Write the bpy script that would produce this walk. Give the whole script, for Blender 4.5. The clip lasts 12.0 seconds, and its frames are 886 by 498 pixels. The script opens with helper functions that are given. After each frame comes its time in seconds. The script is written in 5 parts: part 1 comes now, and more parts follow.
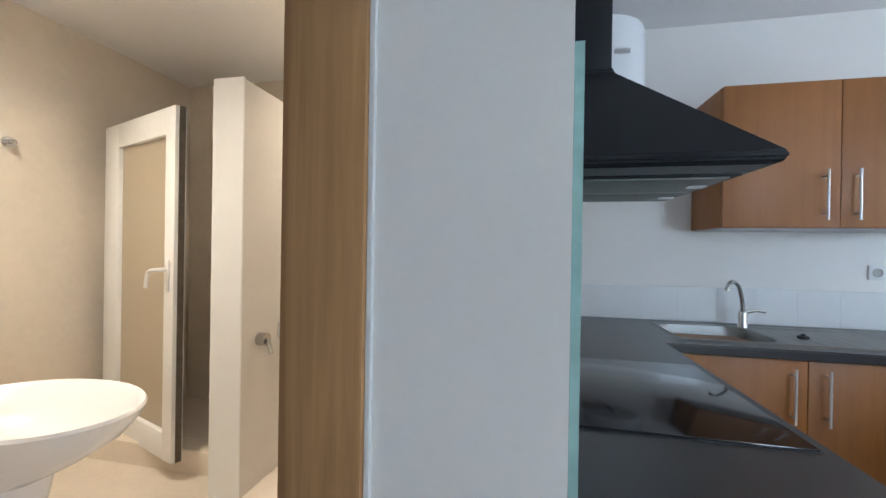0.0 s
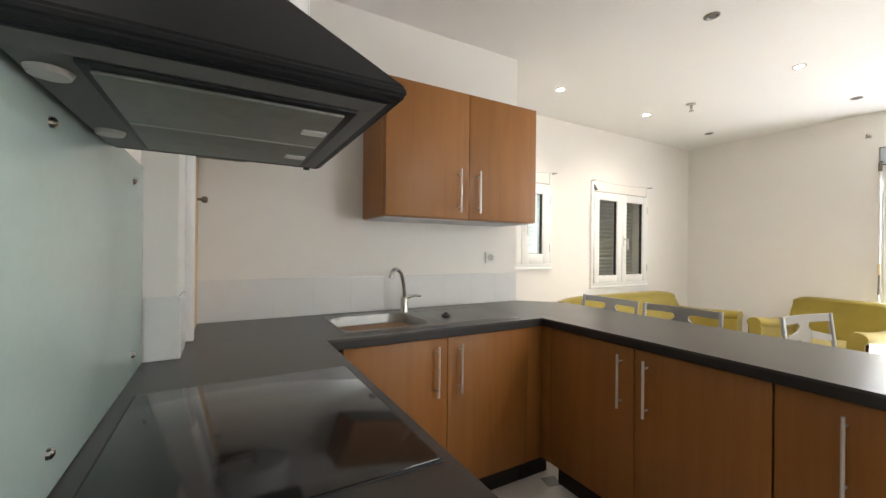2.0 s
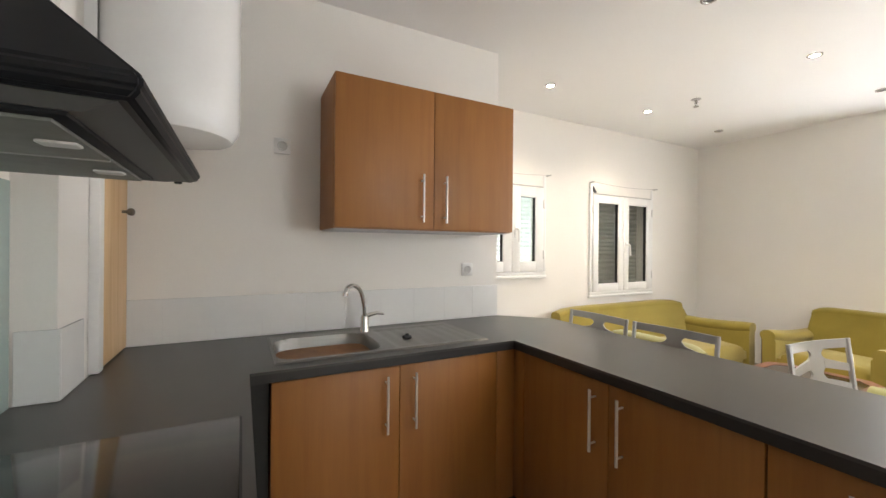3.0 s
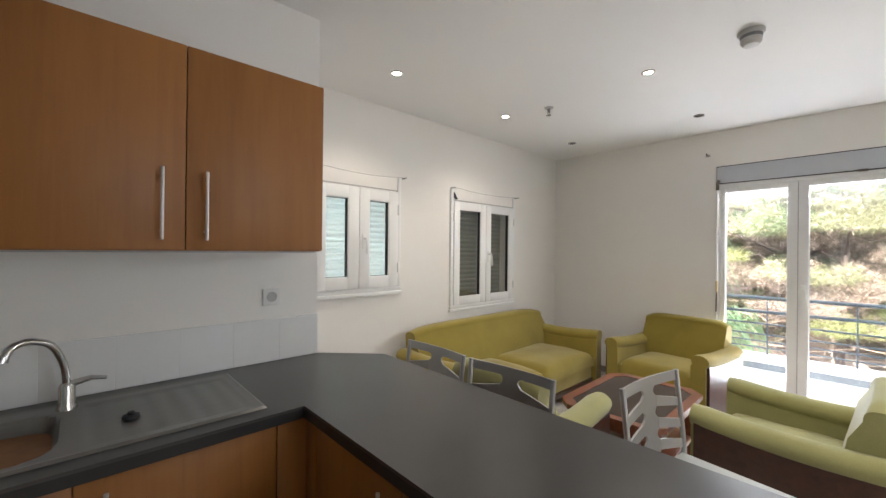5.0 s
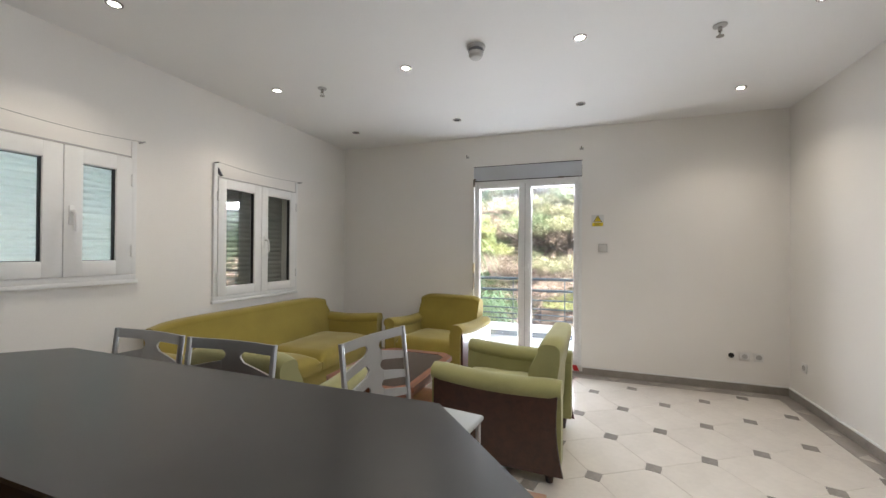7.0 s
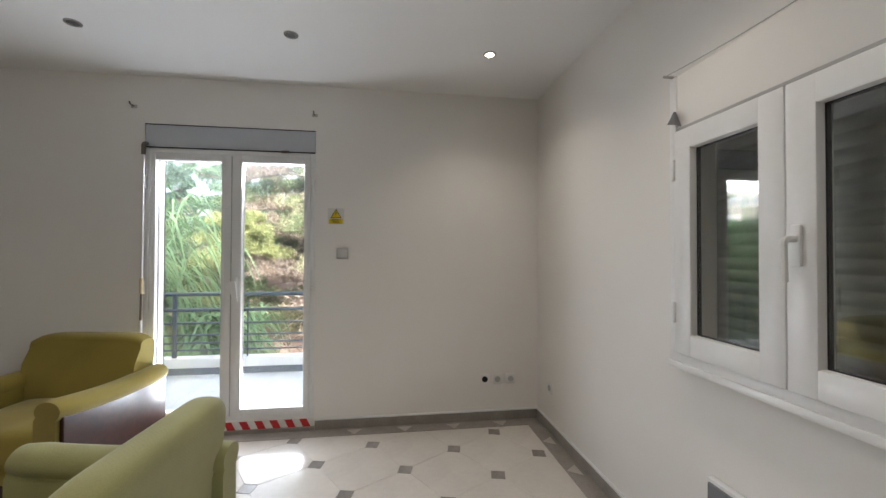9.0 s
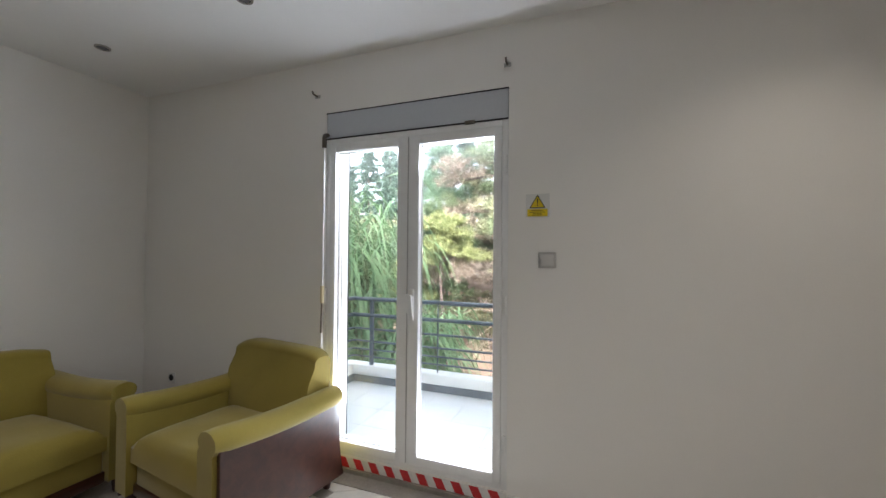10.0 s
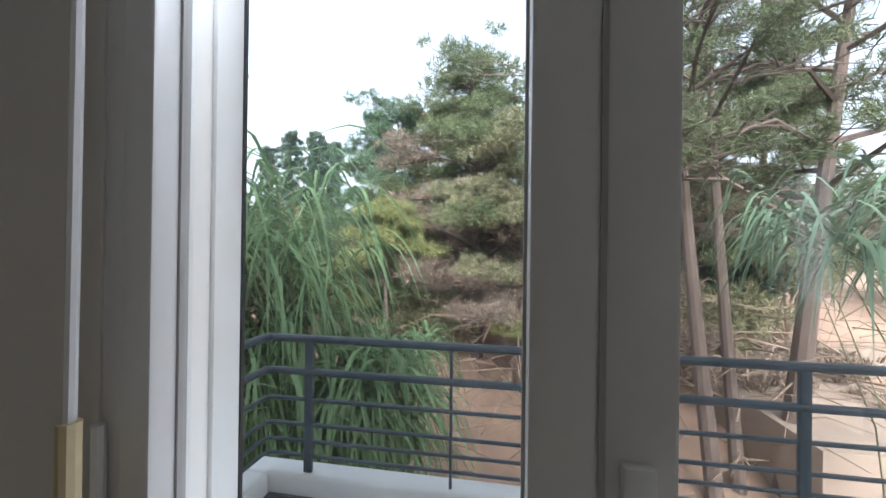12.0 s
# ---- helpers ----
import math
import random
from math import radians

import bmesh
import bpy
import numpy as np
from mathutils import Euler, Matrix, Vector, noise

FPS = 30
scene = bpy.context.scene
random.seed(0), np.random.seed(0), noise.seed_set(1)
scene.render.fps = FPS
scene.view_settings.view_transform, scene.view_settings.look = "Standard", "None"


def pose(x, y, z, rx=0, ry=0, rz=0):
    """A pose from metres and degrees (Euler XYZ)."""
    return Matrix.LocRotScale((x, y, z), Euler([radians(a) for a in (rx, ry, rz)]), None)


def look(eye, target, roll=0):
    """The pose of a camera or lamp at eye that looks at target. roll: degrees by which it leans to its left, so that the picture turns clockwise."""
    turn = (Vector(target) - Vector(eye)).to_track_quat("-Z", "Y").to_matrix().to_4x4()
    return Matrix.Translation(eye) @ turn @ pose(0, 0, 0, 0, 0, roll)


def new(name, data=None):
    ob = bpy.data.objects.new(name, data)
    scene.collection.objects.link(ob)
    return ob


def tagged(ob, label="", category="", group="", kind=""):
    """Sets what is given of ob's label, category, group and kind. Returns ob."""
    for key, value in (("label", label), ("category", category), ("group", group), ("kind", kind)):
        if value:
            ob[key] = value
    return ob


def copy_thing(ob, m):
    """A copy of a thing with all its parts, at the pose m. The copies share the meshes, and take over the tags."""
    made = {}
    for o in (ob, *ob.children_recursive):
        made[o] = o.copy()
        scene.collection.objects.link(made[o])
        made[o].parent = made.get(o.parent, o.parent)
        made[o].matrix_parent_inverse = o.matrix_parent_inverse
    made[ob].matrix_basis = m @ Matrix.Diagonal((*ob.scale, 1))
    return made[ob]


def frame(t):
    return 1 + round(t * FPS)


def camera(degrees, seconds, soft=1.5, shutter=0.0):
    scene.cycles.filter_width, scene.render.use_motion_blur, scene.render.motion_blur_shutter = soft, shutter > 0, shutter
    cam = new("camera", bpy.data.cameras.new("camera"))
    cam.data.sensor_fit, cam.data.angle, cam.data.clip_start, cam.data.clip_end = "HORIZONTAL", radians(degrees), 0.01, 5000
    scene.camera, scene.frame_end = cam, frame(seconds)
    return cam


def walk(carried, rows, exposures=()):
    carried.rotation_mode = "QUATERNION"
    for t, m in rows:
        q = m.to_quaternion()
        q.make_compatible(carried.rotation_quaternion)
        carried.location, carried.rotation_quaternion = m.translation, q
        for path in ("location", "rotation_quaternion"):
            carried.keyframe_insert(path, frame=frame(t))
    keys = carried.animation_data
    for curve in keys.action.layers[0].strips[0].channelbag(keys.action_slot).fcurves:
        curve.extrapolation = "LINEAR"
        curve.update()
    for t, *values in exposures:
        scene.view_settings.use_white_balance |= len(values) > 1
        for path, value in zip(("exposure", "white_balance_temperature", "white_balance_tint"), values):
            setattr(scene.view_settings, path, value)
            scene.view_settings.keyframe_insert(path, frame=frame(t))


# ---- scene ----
cam = camera(97.8, 12.0)
PATH = [
    (0, (0.353, 0.337, 1.309), (-0.048, 2.296, 1.305), 0.9),
    (0.5, (0.414, 0.359, 1.298), (0.326, 2.357, 1.302), 0.7),
    (1, (0.468, 0.475, 1.257), (0.727, 2.458, 1.26), 0.6),
    (1.5, (0.515, 0.608, 1.251), (1.271, 2.459, 1.243), 0.8),
    (2, (0.631, 0.686, 1.27), (1.617, 2.426, 1.269), 0.6),
    (2.5, (0.787, 0.705, 1.32), (1.672, 2.498, 1.32), 0.5),
    (4.5, (1.475, 0.918, 1.373), (2.733, 2.473, 1.369), 0.6),
    (5, (1.563, 0.939, 1.448), (2.936, 2.394, 1.452), 0.6),
    (5.5, (1.565, 0.916, 1.482), (3.088, 2.212, 1.488), 0.7),
    (6, (1.522, 0.855, 1.426), (3.191, 1.956, 1.438), 0.6),
    (6.5, (1.546, 0.774, 1.351), (3.363, 1.611, 1.362), 0.6),
    (7, (1.76, 0.66, 1.303), (3.641, 1.338, 1.316), 0.4),
    (7.5, (2.033, 0.531, 1.344), (4.012, 0.818, 1.347), 0.4),
    (7.7, (2.145, 0.48, 1.362), (4.145, 0.507, 1.375), 0.4),
    (9.3, (3.362, 0.069, 1.336), (5.342, -0.207, 1.364), 0.2),
    (9.5, (3.563, 0.092, 1.319), (5.562, 0.027, 1.353), 0.3),
    (10, (4.076, 0.247, 1.373), (5.945, 0.958, 1.405), 0.5),
    (10.5, (4.53, 0.424, 1.422), (6.226, 1.485, 1.439), 0.7),
    (11, (4.999, 0.65, 1.376), (6.558, 1.903, 1.383), 0.7),
    (11.5, (5.396, 0.989, 1.354), (7.194, 1.867, 1.363), 0.5),
    (12, (5.762, 1.357, 1.371), (7.731, 1.709, 1.378), 0.7),
]

# the clip's camera opens up in the kitchen and stops down towards the bright door
EXPOSURES = [(0.0, 4.4, 5050, 4), (0.5, 4.3, 5700, 6), (1.0, 4.3, 6300, 7), (1.5, 4.45, 6450, 6), (2.5, 4.5, 6700, 9), (4.5, 3.85, 6350, 9), (6.5, 3.4, 6150, 9), (7.5, 3.3, 6150, 8), (9.5, 2.75, 6100, 9), (10.5, 2.75, 5850, 6), (11.2, 2.35, 5750, 5), (12.0, 1.42, 5900, 9)]
walk(cam, [(t, look(eye, target, roll)) for t, eye, target, roll in PATH], EXPOSURES)

# ---- world, sun and light ----
world = bpy.data.worlds.new("sky")
scene.world = world
world.use_nodes = True
wn = world.node_tree.nodes
sky = wn.new("ShaderNodeTexSky")
sky.sky_type = "NISHITA"
sky.sun_disc = False
sky.sun_elevation = radians(38)
sky.sun_rotation = radians(260)
sky.air_density, sky.dust_density, sky.ozone_density = 1.0, 7.0, 1.0
wn["Background"].inputs["Strength"].default_value = 0.15
haze = wn.new("ShaderNodeHueSaturation")
haze.inputs["Saturation"].default_value, haze.inputs["Value"].default_value = 0.35, 1.6
world.node_tree.links.new(sky.outputs["Color"], haze.inputs["Color"])
world.node_tree.links.new(haze.outputs["Color"], wn["Background"].inputs["Color"])

sun = new("sun", bpy.data.lights.new("sun", "SUN"))
sun.data.energy, sun.data.angle, sun.data.color = 0.95, radians(18), (1.0, 0.98, 0.95)
sun.matrix_world = look((-34, -6, 30), (8, 1, 0))

# daylight that enters by the balcony door: sky from above, the sunlit balcony from below
for x, z, tall, watts, aim in ((6.35, 2.03, 0.16, 3.4, 1.9), (6.36, 0.30, 0.22, 3.7, 1.9)):
    door_light = new("door_daylight", bpy.data.lights.new("door_daylight", "AREA"))
    door_light.data.shape, door_light.data.size, door_light.data.size_y = "RECTANGLE", 1.06, tall
    door_light.data.energy, door_light.data.color = watts, (0.93, 0.94, 1.0)
    door_light.matrix_world = look((x, 1.27, z), (4.0, 1.58, aim))

# fill lamp at an unseen south window, added to brighten the kitchen wall
kitchen_fill = new("kitchen_fill_lamp", bpy.data.lights.new("kitchen_fill_lamp", "AREA"))
kitchen_fill.data.shape, kitchen_fill.data.size, kitchen_fill.data.size_y = "RECTANGLE", 1.0, 1.1
kitchen_fill.data.energy, kitchen_fill.data.color = 1.6, (0.94, 0.96, 1.0)
kitchen_fill.matrix_world = look((2.75, -1.16, 1.53), (1.7, 2.8, 1.5))

# ---- materials ----


def nodes_of(name):
    m = bpy.data.materials.new(name)
    m.use_nodes = True
    t = m.node_tree
    return m, t, t.nodes, t.links, t.nodes["Principled BSDF"]


def mat(name, color, rough=0.6, metal=0.0, vary=0.12, scale=3.0, fine=60.0, bump=0.15, dist=0.002, spec=0.5, aniso=None,
        island=0.0, sheen=0.0, coat=0.0, rough_vary=0.1):
    """Two scales of noise over a base colour, with bump and uneven gloss."""
    m, t, n, l, b = nodes_of(name)
    co = n.new("ShaderNodeTexCoord")
    mp = n.new("ShaderNodeMapping")
    l.new(co.outputs["Object"], mp.inputs["Vector"])
    if aniso:
        mp.inputs["Scale"].default_value = aniso
    big = n.new("ShaderNodeTexNoise")
    big.inputs["Scale"].default_value, big.inputs["Detail"].default_value = scale, 5
    small = n.new("ShaderNodeTexNoise")
    small.inputs["Scale"].default_value, small.inputs["Detail"].default_value = fine, 4
    for k in (big, small):
        l.new(mp.outputs["Vector"], k.inputs["Vector"])
    mix = n.new("ShaderNodeMath")
    mix.operation = "MULTIPLY_ADD"
    mix.inputs[1].default_value = 0.4
    l.new(small.outputs["Fac"], mix.inputs[0])
    half = n.new("ShaderNodeMath")
    half.operation = "MULTIPLY"
    half.inputs[1].default_value = 0.6
    l.new(big.outputs["Fac"], half.inputs[0])
    l.new(half.outputs[0], mix.inputs[2])
    ramp = n.new("ShaderNodeValToRGB")
    lo = [max(0, c * (1 - vary)) for c in color]
    hi = [min(1, c * (1 + vary)) for c in color]
    ramp.color_ramp.elements[0].position, ramp.color_ramp.elements[0].color = 0.3, (*lo, 1)
    ramp.color_ramp.elements[1].position, ramp.color_ramp.elements[1].color = 0.7, (*hi, 1)
    l.new(mix.outputs[0], ramp.inputs["Fac"])
    out = ramp.outputs["Color"]
    if island:
        info = n.new("ShaderNodeObjectInfo")
        geo = n.new("ShaderNodeNewGeometry")
        add = n.new("ShaderNodeMath")
        add.operation = "ADD"
        l.new(info.outputs["Random"], add.inputs[0])
        l.new(geo.outputs["Random Per Island"], add.inputs[1])
        fr = n.new("ShaderNodeMath")
        fr.operation = "FRACT"
        l.new(add.outputs[0], fr.inputs[0])
        mr = n.new("ShaderNodeMapRange")
        mr.inputs["To Min"].default_value, mr.inputs["To Max"].default_value = 1 - island, 1 + island
        l.new(fr.outputs[0], mr.inputs["Value"])
        hsv = n.new("ShaderNodeHueSaturation")
        l.new(mr.outputs["Result"], hsv.inputs["Value"])
        l.new(out, hsv.inputs["Color"])
        out = hsv.outputs["Color"]
    l.new(out, b.inputs["Base Color"])
    b.inputs["Metallic"].default_value = metal
    b.inputs["Specular IOR Level"].default_value = spec
    rr = n.new("ShaderNodeMapRange")
    rr.inputs["To Min"].default_value = max(0.02, rough * (1 - rough_vary))
    rr.inputs["To Max"].default_value = min(1, rough * (1 + rough_vary))
    l.new(mix.outputs[0], rr.inputs["Value"])
    l.new(rr.outputs["Result"], b.inputs["Roughness"])
    if bump:
        bp = n.new("ShaderNodeBump")
        bp.inputs["Strength"].default_value, bp.inputs["Distance"].default_value = bump, dist
        l.new(mix.outputs[0], bp.inputs["Height"])
        l.new(bp.outputs["Normal"], b.inputs["Normal"])
    if sheen:
        b.inputs["Sheen Weight"].default_value = sheen
    if coat:
        b.inputs["Coat Weight"].default_value, b.inputs["Coat Roughness"].default_value = coat, 0.12
    return m


def wood_mat(name, dark, light, axis="z", rough=0.4, scale=1.0, coat=0.0, knots=0.0):
    """Grain drawn out along one axis."""
    m, t, n, l, b = nodes_of(name)
    co = n.new("ShaderNodeTexCoord")
    mp = n.new("ShaderNodeMapping")
    s = {"x": (1.2, 22, 22), "y": (22, 1.2, 22), "z": (22, 22, 1.2)}[axis]
    mp.inputs["Scale"].default_value = [v * scale for v in s]
    l.new(co.outputs["Object"], mp.inputs["Vector"])
    a = n.new("ShaderNodeTexNoise")
    a.inputs["Scale"].default_value, a.inputs["Detail"].default_value, a.inputs["Distortion"].default_value = 1.0, 6, 0.6 + knots
    c = n.new("ShaderNodeTexNoise")
    c.inputs["Scale"].default_value, c.inputs["Detail"].default_value = 7.0, 3
    big = n.new("ShaderNodeTexNoise")
    big.inputs["Scale"].default_value = 1.7
    l.new(mp.outputs["Vector"], a.inputs["Vector"])
    l.new(mp.outputs["Vector"], c.inputs["Vector"])
    l.new(co.outputs["Object"], big.inputs["Vector"])
    s1 = n.new("ShaderNodeMath")
    s1.operation = "MULTIPLY_ADD"
    s1.inputs[1].default_value = 0.35
    l.new(c.outputs["Fac"], s1.inputs[0])
    l.new(a.outputs["Fac"], s1.inputs[2])
    s2 = n.new("ShaderNodeMath")
    s2.operation = "MULTIPLY_ADD"
    s2.inputs[1].default_value = 0.3
    l.new(big.outputs["Fac"], s2.inputs[0])
    l.new(s1.outputs[0], s2.inputs[2])
    ramp = n.new("ShaderNodeValToRGB")
    ramp.color_ramp.elements[0].position, ramp.color_ramp.elements[0].color = 0.55, (*dark, 1)
    ramp.color_ramp.elements[1].position, ramp.color_ramp.elements[1].color = 1.05, (*light, 1)
    l.new(s2.outputs[0], ramp.inputs["Fac"])
    l.new(ramp.outputs["Color"], b.inputs["Base Color"])
    b.inputs["Roughness"].default_value = rough
    b.inputs["Coat Weight"].default_value, b.inputs["Coat Roughness"].default_value = coat, 0.15
    bp = n.new("ShaderNodeBump")
    bp.inputs["Strength"].default_value, bp.inputs["Distance"].default_value = 0.08, 0.002
    l.new(s1.outputs[0], bp.inputs["Height"])
    l.new(bp.outputs["Normal"], b.inputs["Normal"])
    return m


def weave_mat(name, color, sheen=0.3):
    """Upholstery with a fine diamond weave."""
    m = mat(name, color, rough=0.9, vary=0.16, scale=4, fine=240, bump=0.25, dist=0.003, spec=0.2, sheen=sheen)
    t = m.node_tree
    n, l = t.nodes, t.links
    b = n["Principled BSDF"]
    co = n.new("ShaderNodeTexCoord")
    waves = []
    for turn in (radians(45), radians(-45)):
        mp = n.new("ShaderNodeMapping")
        mp.inputs["Rotation"].default_value = (0.5, turn, turn)
        w = n.new("ShaderNodeTexWave")
        w.inputs["Scale"].default_value = 45
        l.new(co.outputs["Object"], mp.inputs["Vector"])
        l.new(mp.outputs["Vector"], w.inputs["Vector"])
        waves.append(w)
    mul = n.new("ShaderNodeMath")
    mul.operation = "MULTIPLY"
    l.new(waves[0].outputs["Fac"], mul.inputs[0])
    l.new(waves[1].outputs["Fac"], mul.inputs[1])
    bp = n.new("ShaderNodeBump")
    bp.inputs["Strength"].default_value, bp.inputs["Distance"].default_value = 0.12, 0.002
    l.new(mul.outputs[0], bp.inputs["Height"])
    old = b.inputs["Normal"].links[0].from_socket
    l.new(old, bp.inputs["Normal"])
    l.new(bp.outputs["Normal"], b.inputs["Normal"])
    return m


def glass_mat(name, color, rough=0.0, gloss=0.035, veil=0.0):
    """Clear glazing: mostly straight through, with a gloss that grows at grazing angles."""
    m, t, n, l, b = nodes_of(name)
    n.remove(b)
    tr = n.new("ShaderNodeBsdfTransparent")
    tr.inputs["Color"].default_value = (*color, 1)
    gl = n.new("ShaderNodeBsdfGlossy")
    gl.inputs["Roughness"].default_value = rough
    lw = n.new("ShaderNodeLayerWeight")
    lw.inputs["Blend"].default_value = 0.5
    pw = n.new("ShaderNodeMath")
    pw.operation = "POWER"
    pw.inputs[1].default_value = 4.0
    l.new(lw.outputs["Facing"], pw.inputs[0])
    mr = n.new("ShaderNodeMapRange")
    mr.inputs["To Min"].default_value, mr.inputs["To Max"].default_value = gloss, 0.8
    l.new(pw.outputs[0], mr.inputs["Value"])
    mx = n.new("ShaderNodeMixShader")
    l.new(mr.outputs["Result"], mx.inputs["Fac"])
    l.new(tr.outputs[0], mx.inputs[1])
    l.new(gl.outputs[0], mx.inputs[2])
    # thin translucent white mixed in to imitate the haze of veiling glare
    film = n.new("ShaderNodeBsdfTranslucent")
    film.inputs["Color"].default_value = (0.9, 0.92, 0.92, 1)
    co = n.new("ShaderNodeTexCoord")
    no = n.new("ShaderNodeTexNoise")
    no.inputs["Scale"].default_value = 2.5
    l.new(co.outputs["Object"], no.inputs["Vector"])
    mu = n.new("ShaderNodeMapRange")
    mu.inputs["To Min"].default_value, mu.inputs["To Max"].default_value = veil * 0.7, veil * 1.3
    l.new(no.outputs["Fac"], mu.inputs["Value"])
    mf = n.new("ShaderNodeMixShader")
    l.new(mu.outputs["Result"], mf.inputs["Fac"])
    l.new(mx.outputs[0], mf.inputs[1])
    l.new(film.outputs[0], mf.inputs[2])
    l.new(mf.outputs[0], n["Material Output"].inputs["Surface"])
    return m


def leaf_mat(name, dark, light, trans=0.35):
    """Leaves: colour by leaf, light through them."""
    m, t, n, l, b = nodes_of(name)
    geo = n.new("ShaderNodeNewGeometry")
    co = n.new("ShaderNodeTexCoord")
    no = n.new("ShaderNodeTexNoise")
    no.inputs["Scale"].default_value = 0.9
    l.new(co.outputs["Object"], no.inputs["Vector"])
    ad = n.new("ShaderNodeMath")
    ad.operation = "MULTIPLY_ADD"
    ad.inputs[1].default_value = 0.3
    l.new(geo.outputs["Random Per Island"], ad.inputs[0])
    l.new(no.outputs["Fac"], ad.inputs[2])
    ramp = n.new("ShaderNodeValToRGB")
    ramp.color_ramp.elements[0].position, ramp.color_ramp.elements[0].color = 0.32, (*dark, 1)
    ramp.color_ramp.elements[1].position, ramp.color_ramp.elements[1].color = 0.95, (*light, 1)
    l.new(ad.outputs[0], ramp.inputs["Fac"])
    l.new(ramp.outputs["Color"], b.inputs["Base Color"])
    b.inputs["Roughness"].default_value = 0.6
    b.inputs["Specular IOR Level"].default_value = 0.3
    tl = n.new("ShaderNodeBsdfTranslucent")
    l.new(ramp.outputs["Color"], tl.inputs["Color"])
    mx = n.new("ShaderNodeMixShader")
    mx.inputs["Fac"].default_value = trans
    l.new(b.outputs[0], mx.inputs[1])
    l.new(tl.outputs[0], mx.inputs[2])
    l.new(mx.outputs[0], n["Material Output"].inputs["Surface"])
    return m


def glow_mat(name, color, strength):
    m, t, n, l, b = nodes_of(name)
    b.inputs["Base Color"].default_value = (*color, 1)
    b.inputs["Emission Color"].default_value = (*color, 1)
    b.inputs["Emission Strength"].default_value = strength
    return m


M_WALL = mat("wall_paint", (0.80, 0.775, 0.74), 0.75, vary=0.025, scale=1.3, fine=130, bump=0.12, dist=0.0012, spec=0.25)
M_CEIL = mat("ceiling_paint", (0.80, 0.79, 0.78), 0.85, vary=0.02, scale=0.9, fine=90, bump=0.08, dist=0.001, spec=0.2)
M_UPVC = mat("white_upvc", (0.78, 0.775, 0.765), 0.32, vary=0.03, scale=4, fine=40, bump=0.02)
M_BOX = mat("shutter_box_grey", (0.50, 0.52, 0.56), 0.5, vary=0.04, scale=3, fine=60, bump=0.05)
M_RUBBER = mat("black_gasket", (0.02, 0.02, 0.022), 0.6, vary=0.2)
M_TILE = mat("floor_tile_cream", (0.63, 0.59, 0.54), 0.15, vary=0.07, scale=5, fine=28, bump=0.04, island=0.035, rough_vary=0.3)
M_DOT = mat("floor_inset_grey", (0.27, 0.25, 0.23), 0.2, vary=0.2, scale=9, fine=60, bump=0.04, island=0.14)
M_GROUT = mat("floor_grout", (0.57, 0.53, 0.48), 0.85, vary=0.15, scale=7, fine=150)
M_SKIRT = mat("skirting_stone", (0.27, 0.245, 0.22), 0.3, vary=0.22, scale=8, fine=70, bump=0.05)
M_CTR = mat("anthracite_laminate", (0.043, 0.041, 0.040), 0.30, vary=0.18, scale=6, fine=420, bump=0.10, dist=0.0006, spec=0.55, rough_vary=0.15)
M_CTR_EDGE = mat("worktop_edge_black", (0.016, 0.015, 0.015), 0.45, vary=0.2, fine=300)
M_CAB = wood_mat("beech_cabinet", (0.262, 0.100, 0.019), (0.315, 0.126, 0.025), "z", 0.5, coat=0.03)
M_CABIN = wood_mat("beech_carcass", (0.20, 0.078, 0.02), (0.285, 0.122, 0.035), "z", 0.45)
M_PINE = wood_mat("pine_frame", (0.24, 0.115, 0.035), (0.46, 0.265, 0.105), "z", 0.5, scale=0.8, knots=1.0)
M_PINEL = wood_mat("pine_door_light", (0.55, 0.34, 0.16), (0.74, 0.52, 0.30), "z", 0.5, scale=0.8)
M_STEEL = mat("brushed_steel", (0.42, 0.405, 0.385), 0.24, metal=1.0, vary=0.08, scale=5, fine=200, aniso=(1, 18, 18), bump=0.04)
M_SINK = mat("satin_sink_steel", (0.27, 0.265, 0.255), 0.42, metal=1.0, vary=0.10, scale=5, fine=200, aniso=(1, 18, 18), bump=0.04)
M_HANDLE = mat("satin_nickel_handle", (0.72, 0.70, 0.67), 0.38, metal=0.55, vary=0.05, scale=9, fine=200, bump=0.02)
M_CHROME = mat("chrome", (0.55, 0.54, 0.52), 0.16, metal=1.0, vary=0.03, bump=0.0)
M_ALU = mat("chair_aluminium", (0.40, 0.40, 0.40), 0.42, metal=0.8, vary=0.07, scale=6, fine=160, bump=0.04)
M_SEAT = mat("chair_seat_grey", (0.33, 0.345, 0.34), 0.55, vary=0.06, scale=7, fine=200, bump=0.1)
M_HOOD = mat("hood_black_enamel", (0.010, 0.011, 0.013), 0.45, vary=0.15, scale=5, fine=120, bump=0.03, spec=0.22)
M_HOODIN = mat("hood_inner_grey", (0.06, 0.062, 0.062), 0.5, vary=0.1, scale=5, fine=120)
M_MESH = mat("hood_filter_mesh", (0.20, 0.205, 0.19), 0.5, metal=0.3, vary=0.18, scale=30, fine=700, bump=0.5, dist=0.002)
M_HOB = mat("black_ceramic_glass", (0.012, 0.011, 0.011), 0.09, vary=0.25, scale=3, fine=90, bump=0.0, spec=0.6, rough_vary=0.4)
M_SPLASH = mat("frosted_glass_splashback", (0.50, 0.63, 0.595), 0.22, vary=0.03, scale=2, fine=60, bump=0.0, spec=0.5, coat=0.4)
M_SPEDGE = mat("splashback_glass_edge", (0.33, 0.50, 0.47), 0.25, vary=0.25, scale=6, fine=40, bump=0.0)
M_WTILE = mat("splash_tile_white", (0.74, 0.74, 0.735), 0.16, vary=0.02, scale=6, fine=40, bump=0.02)
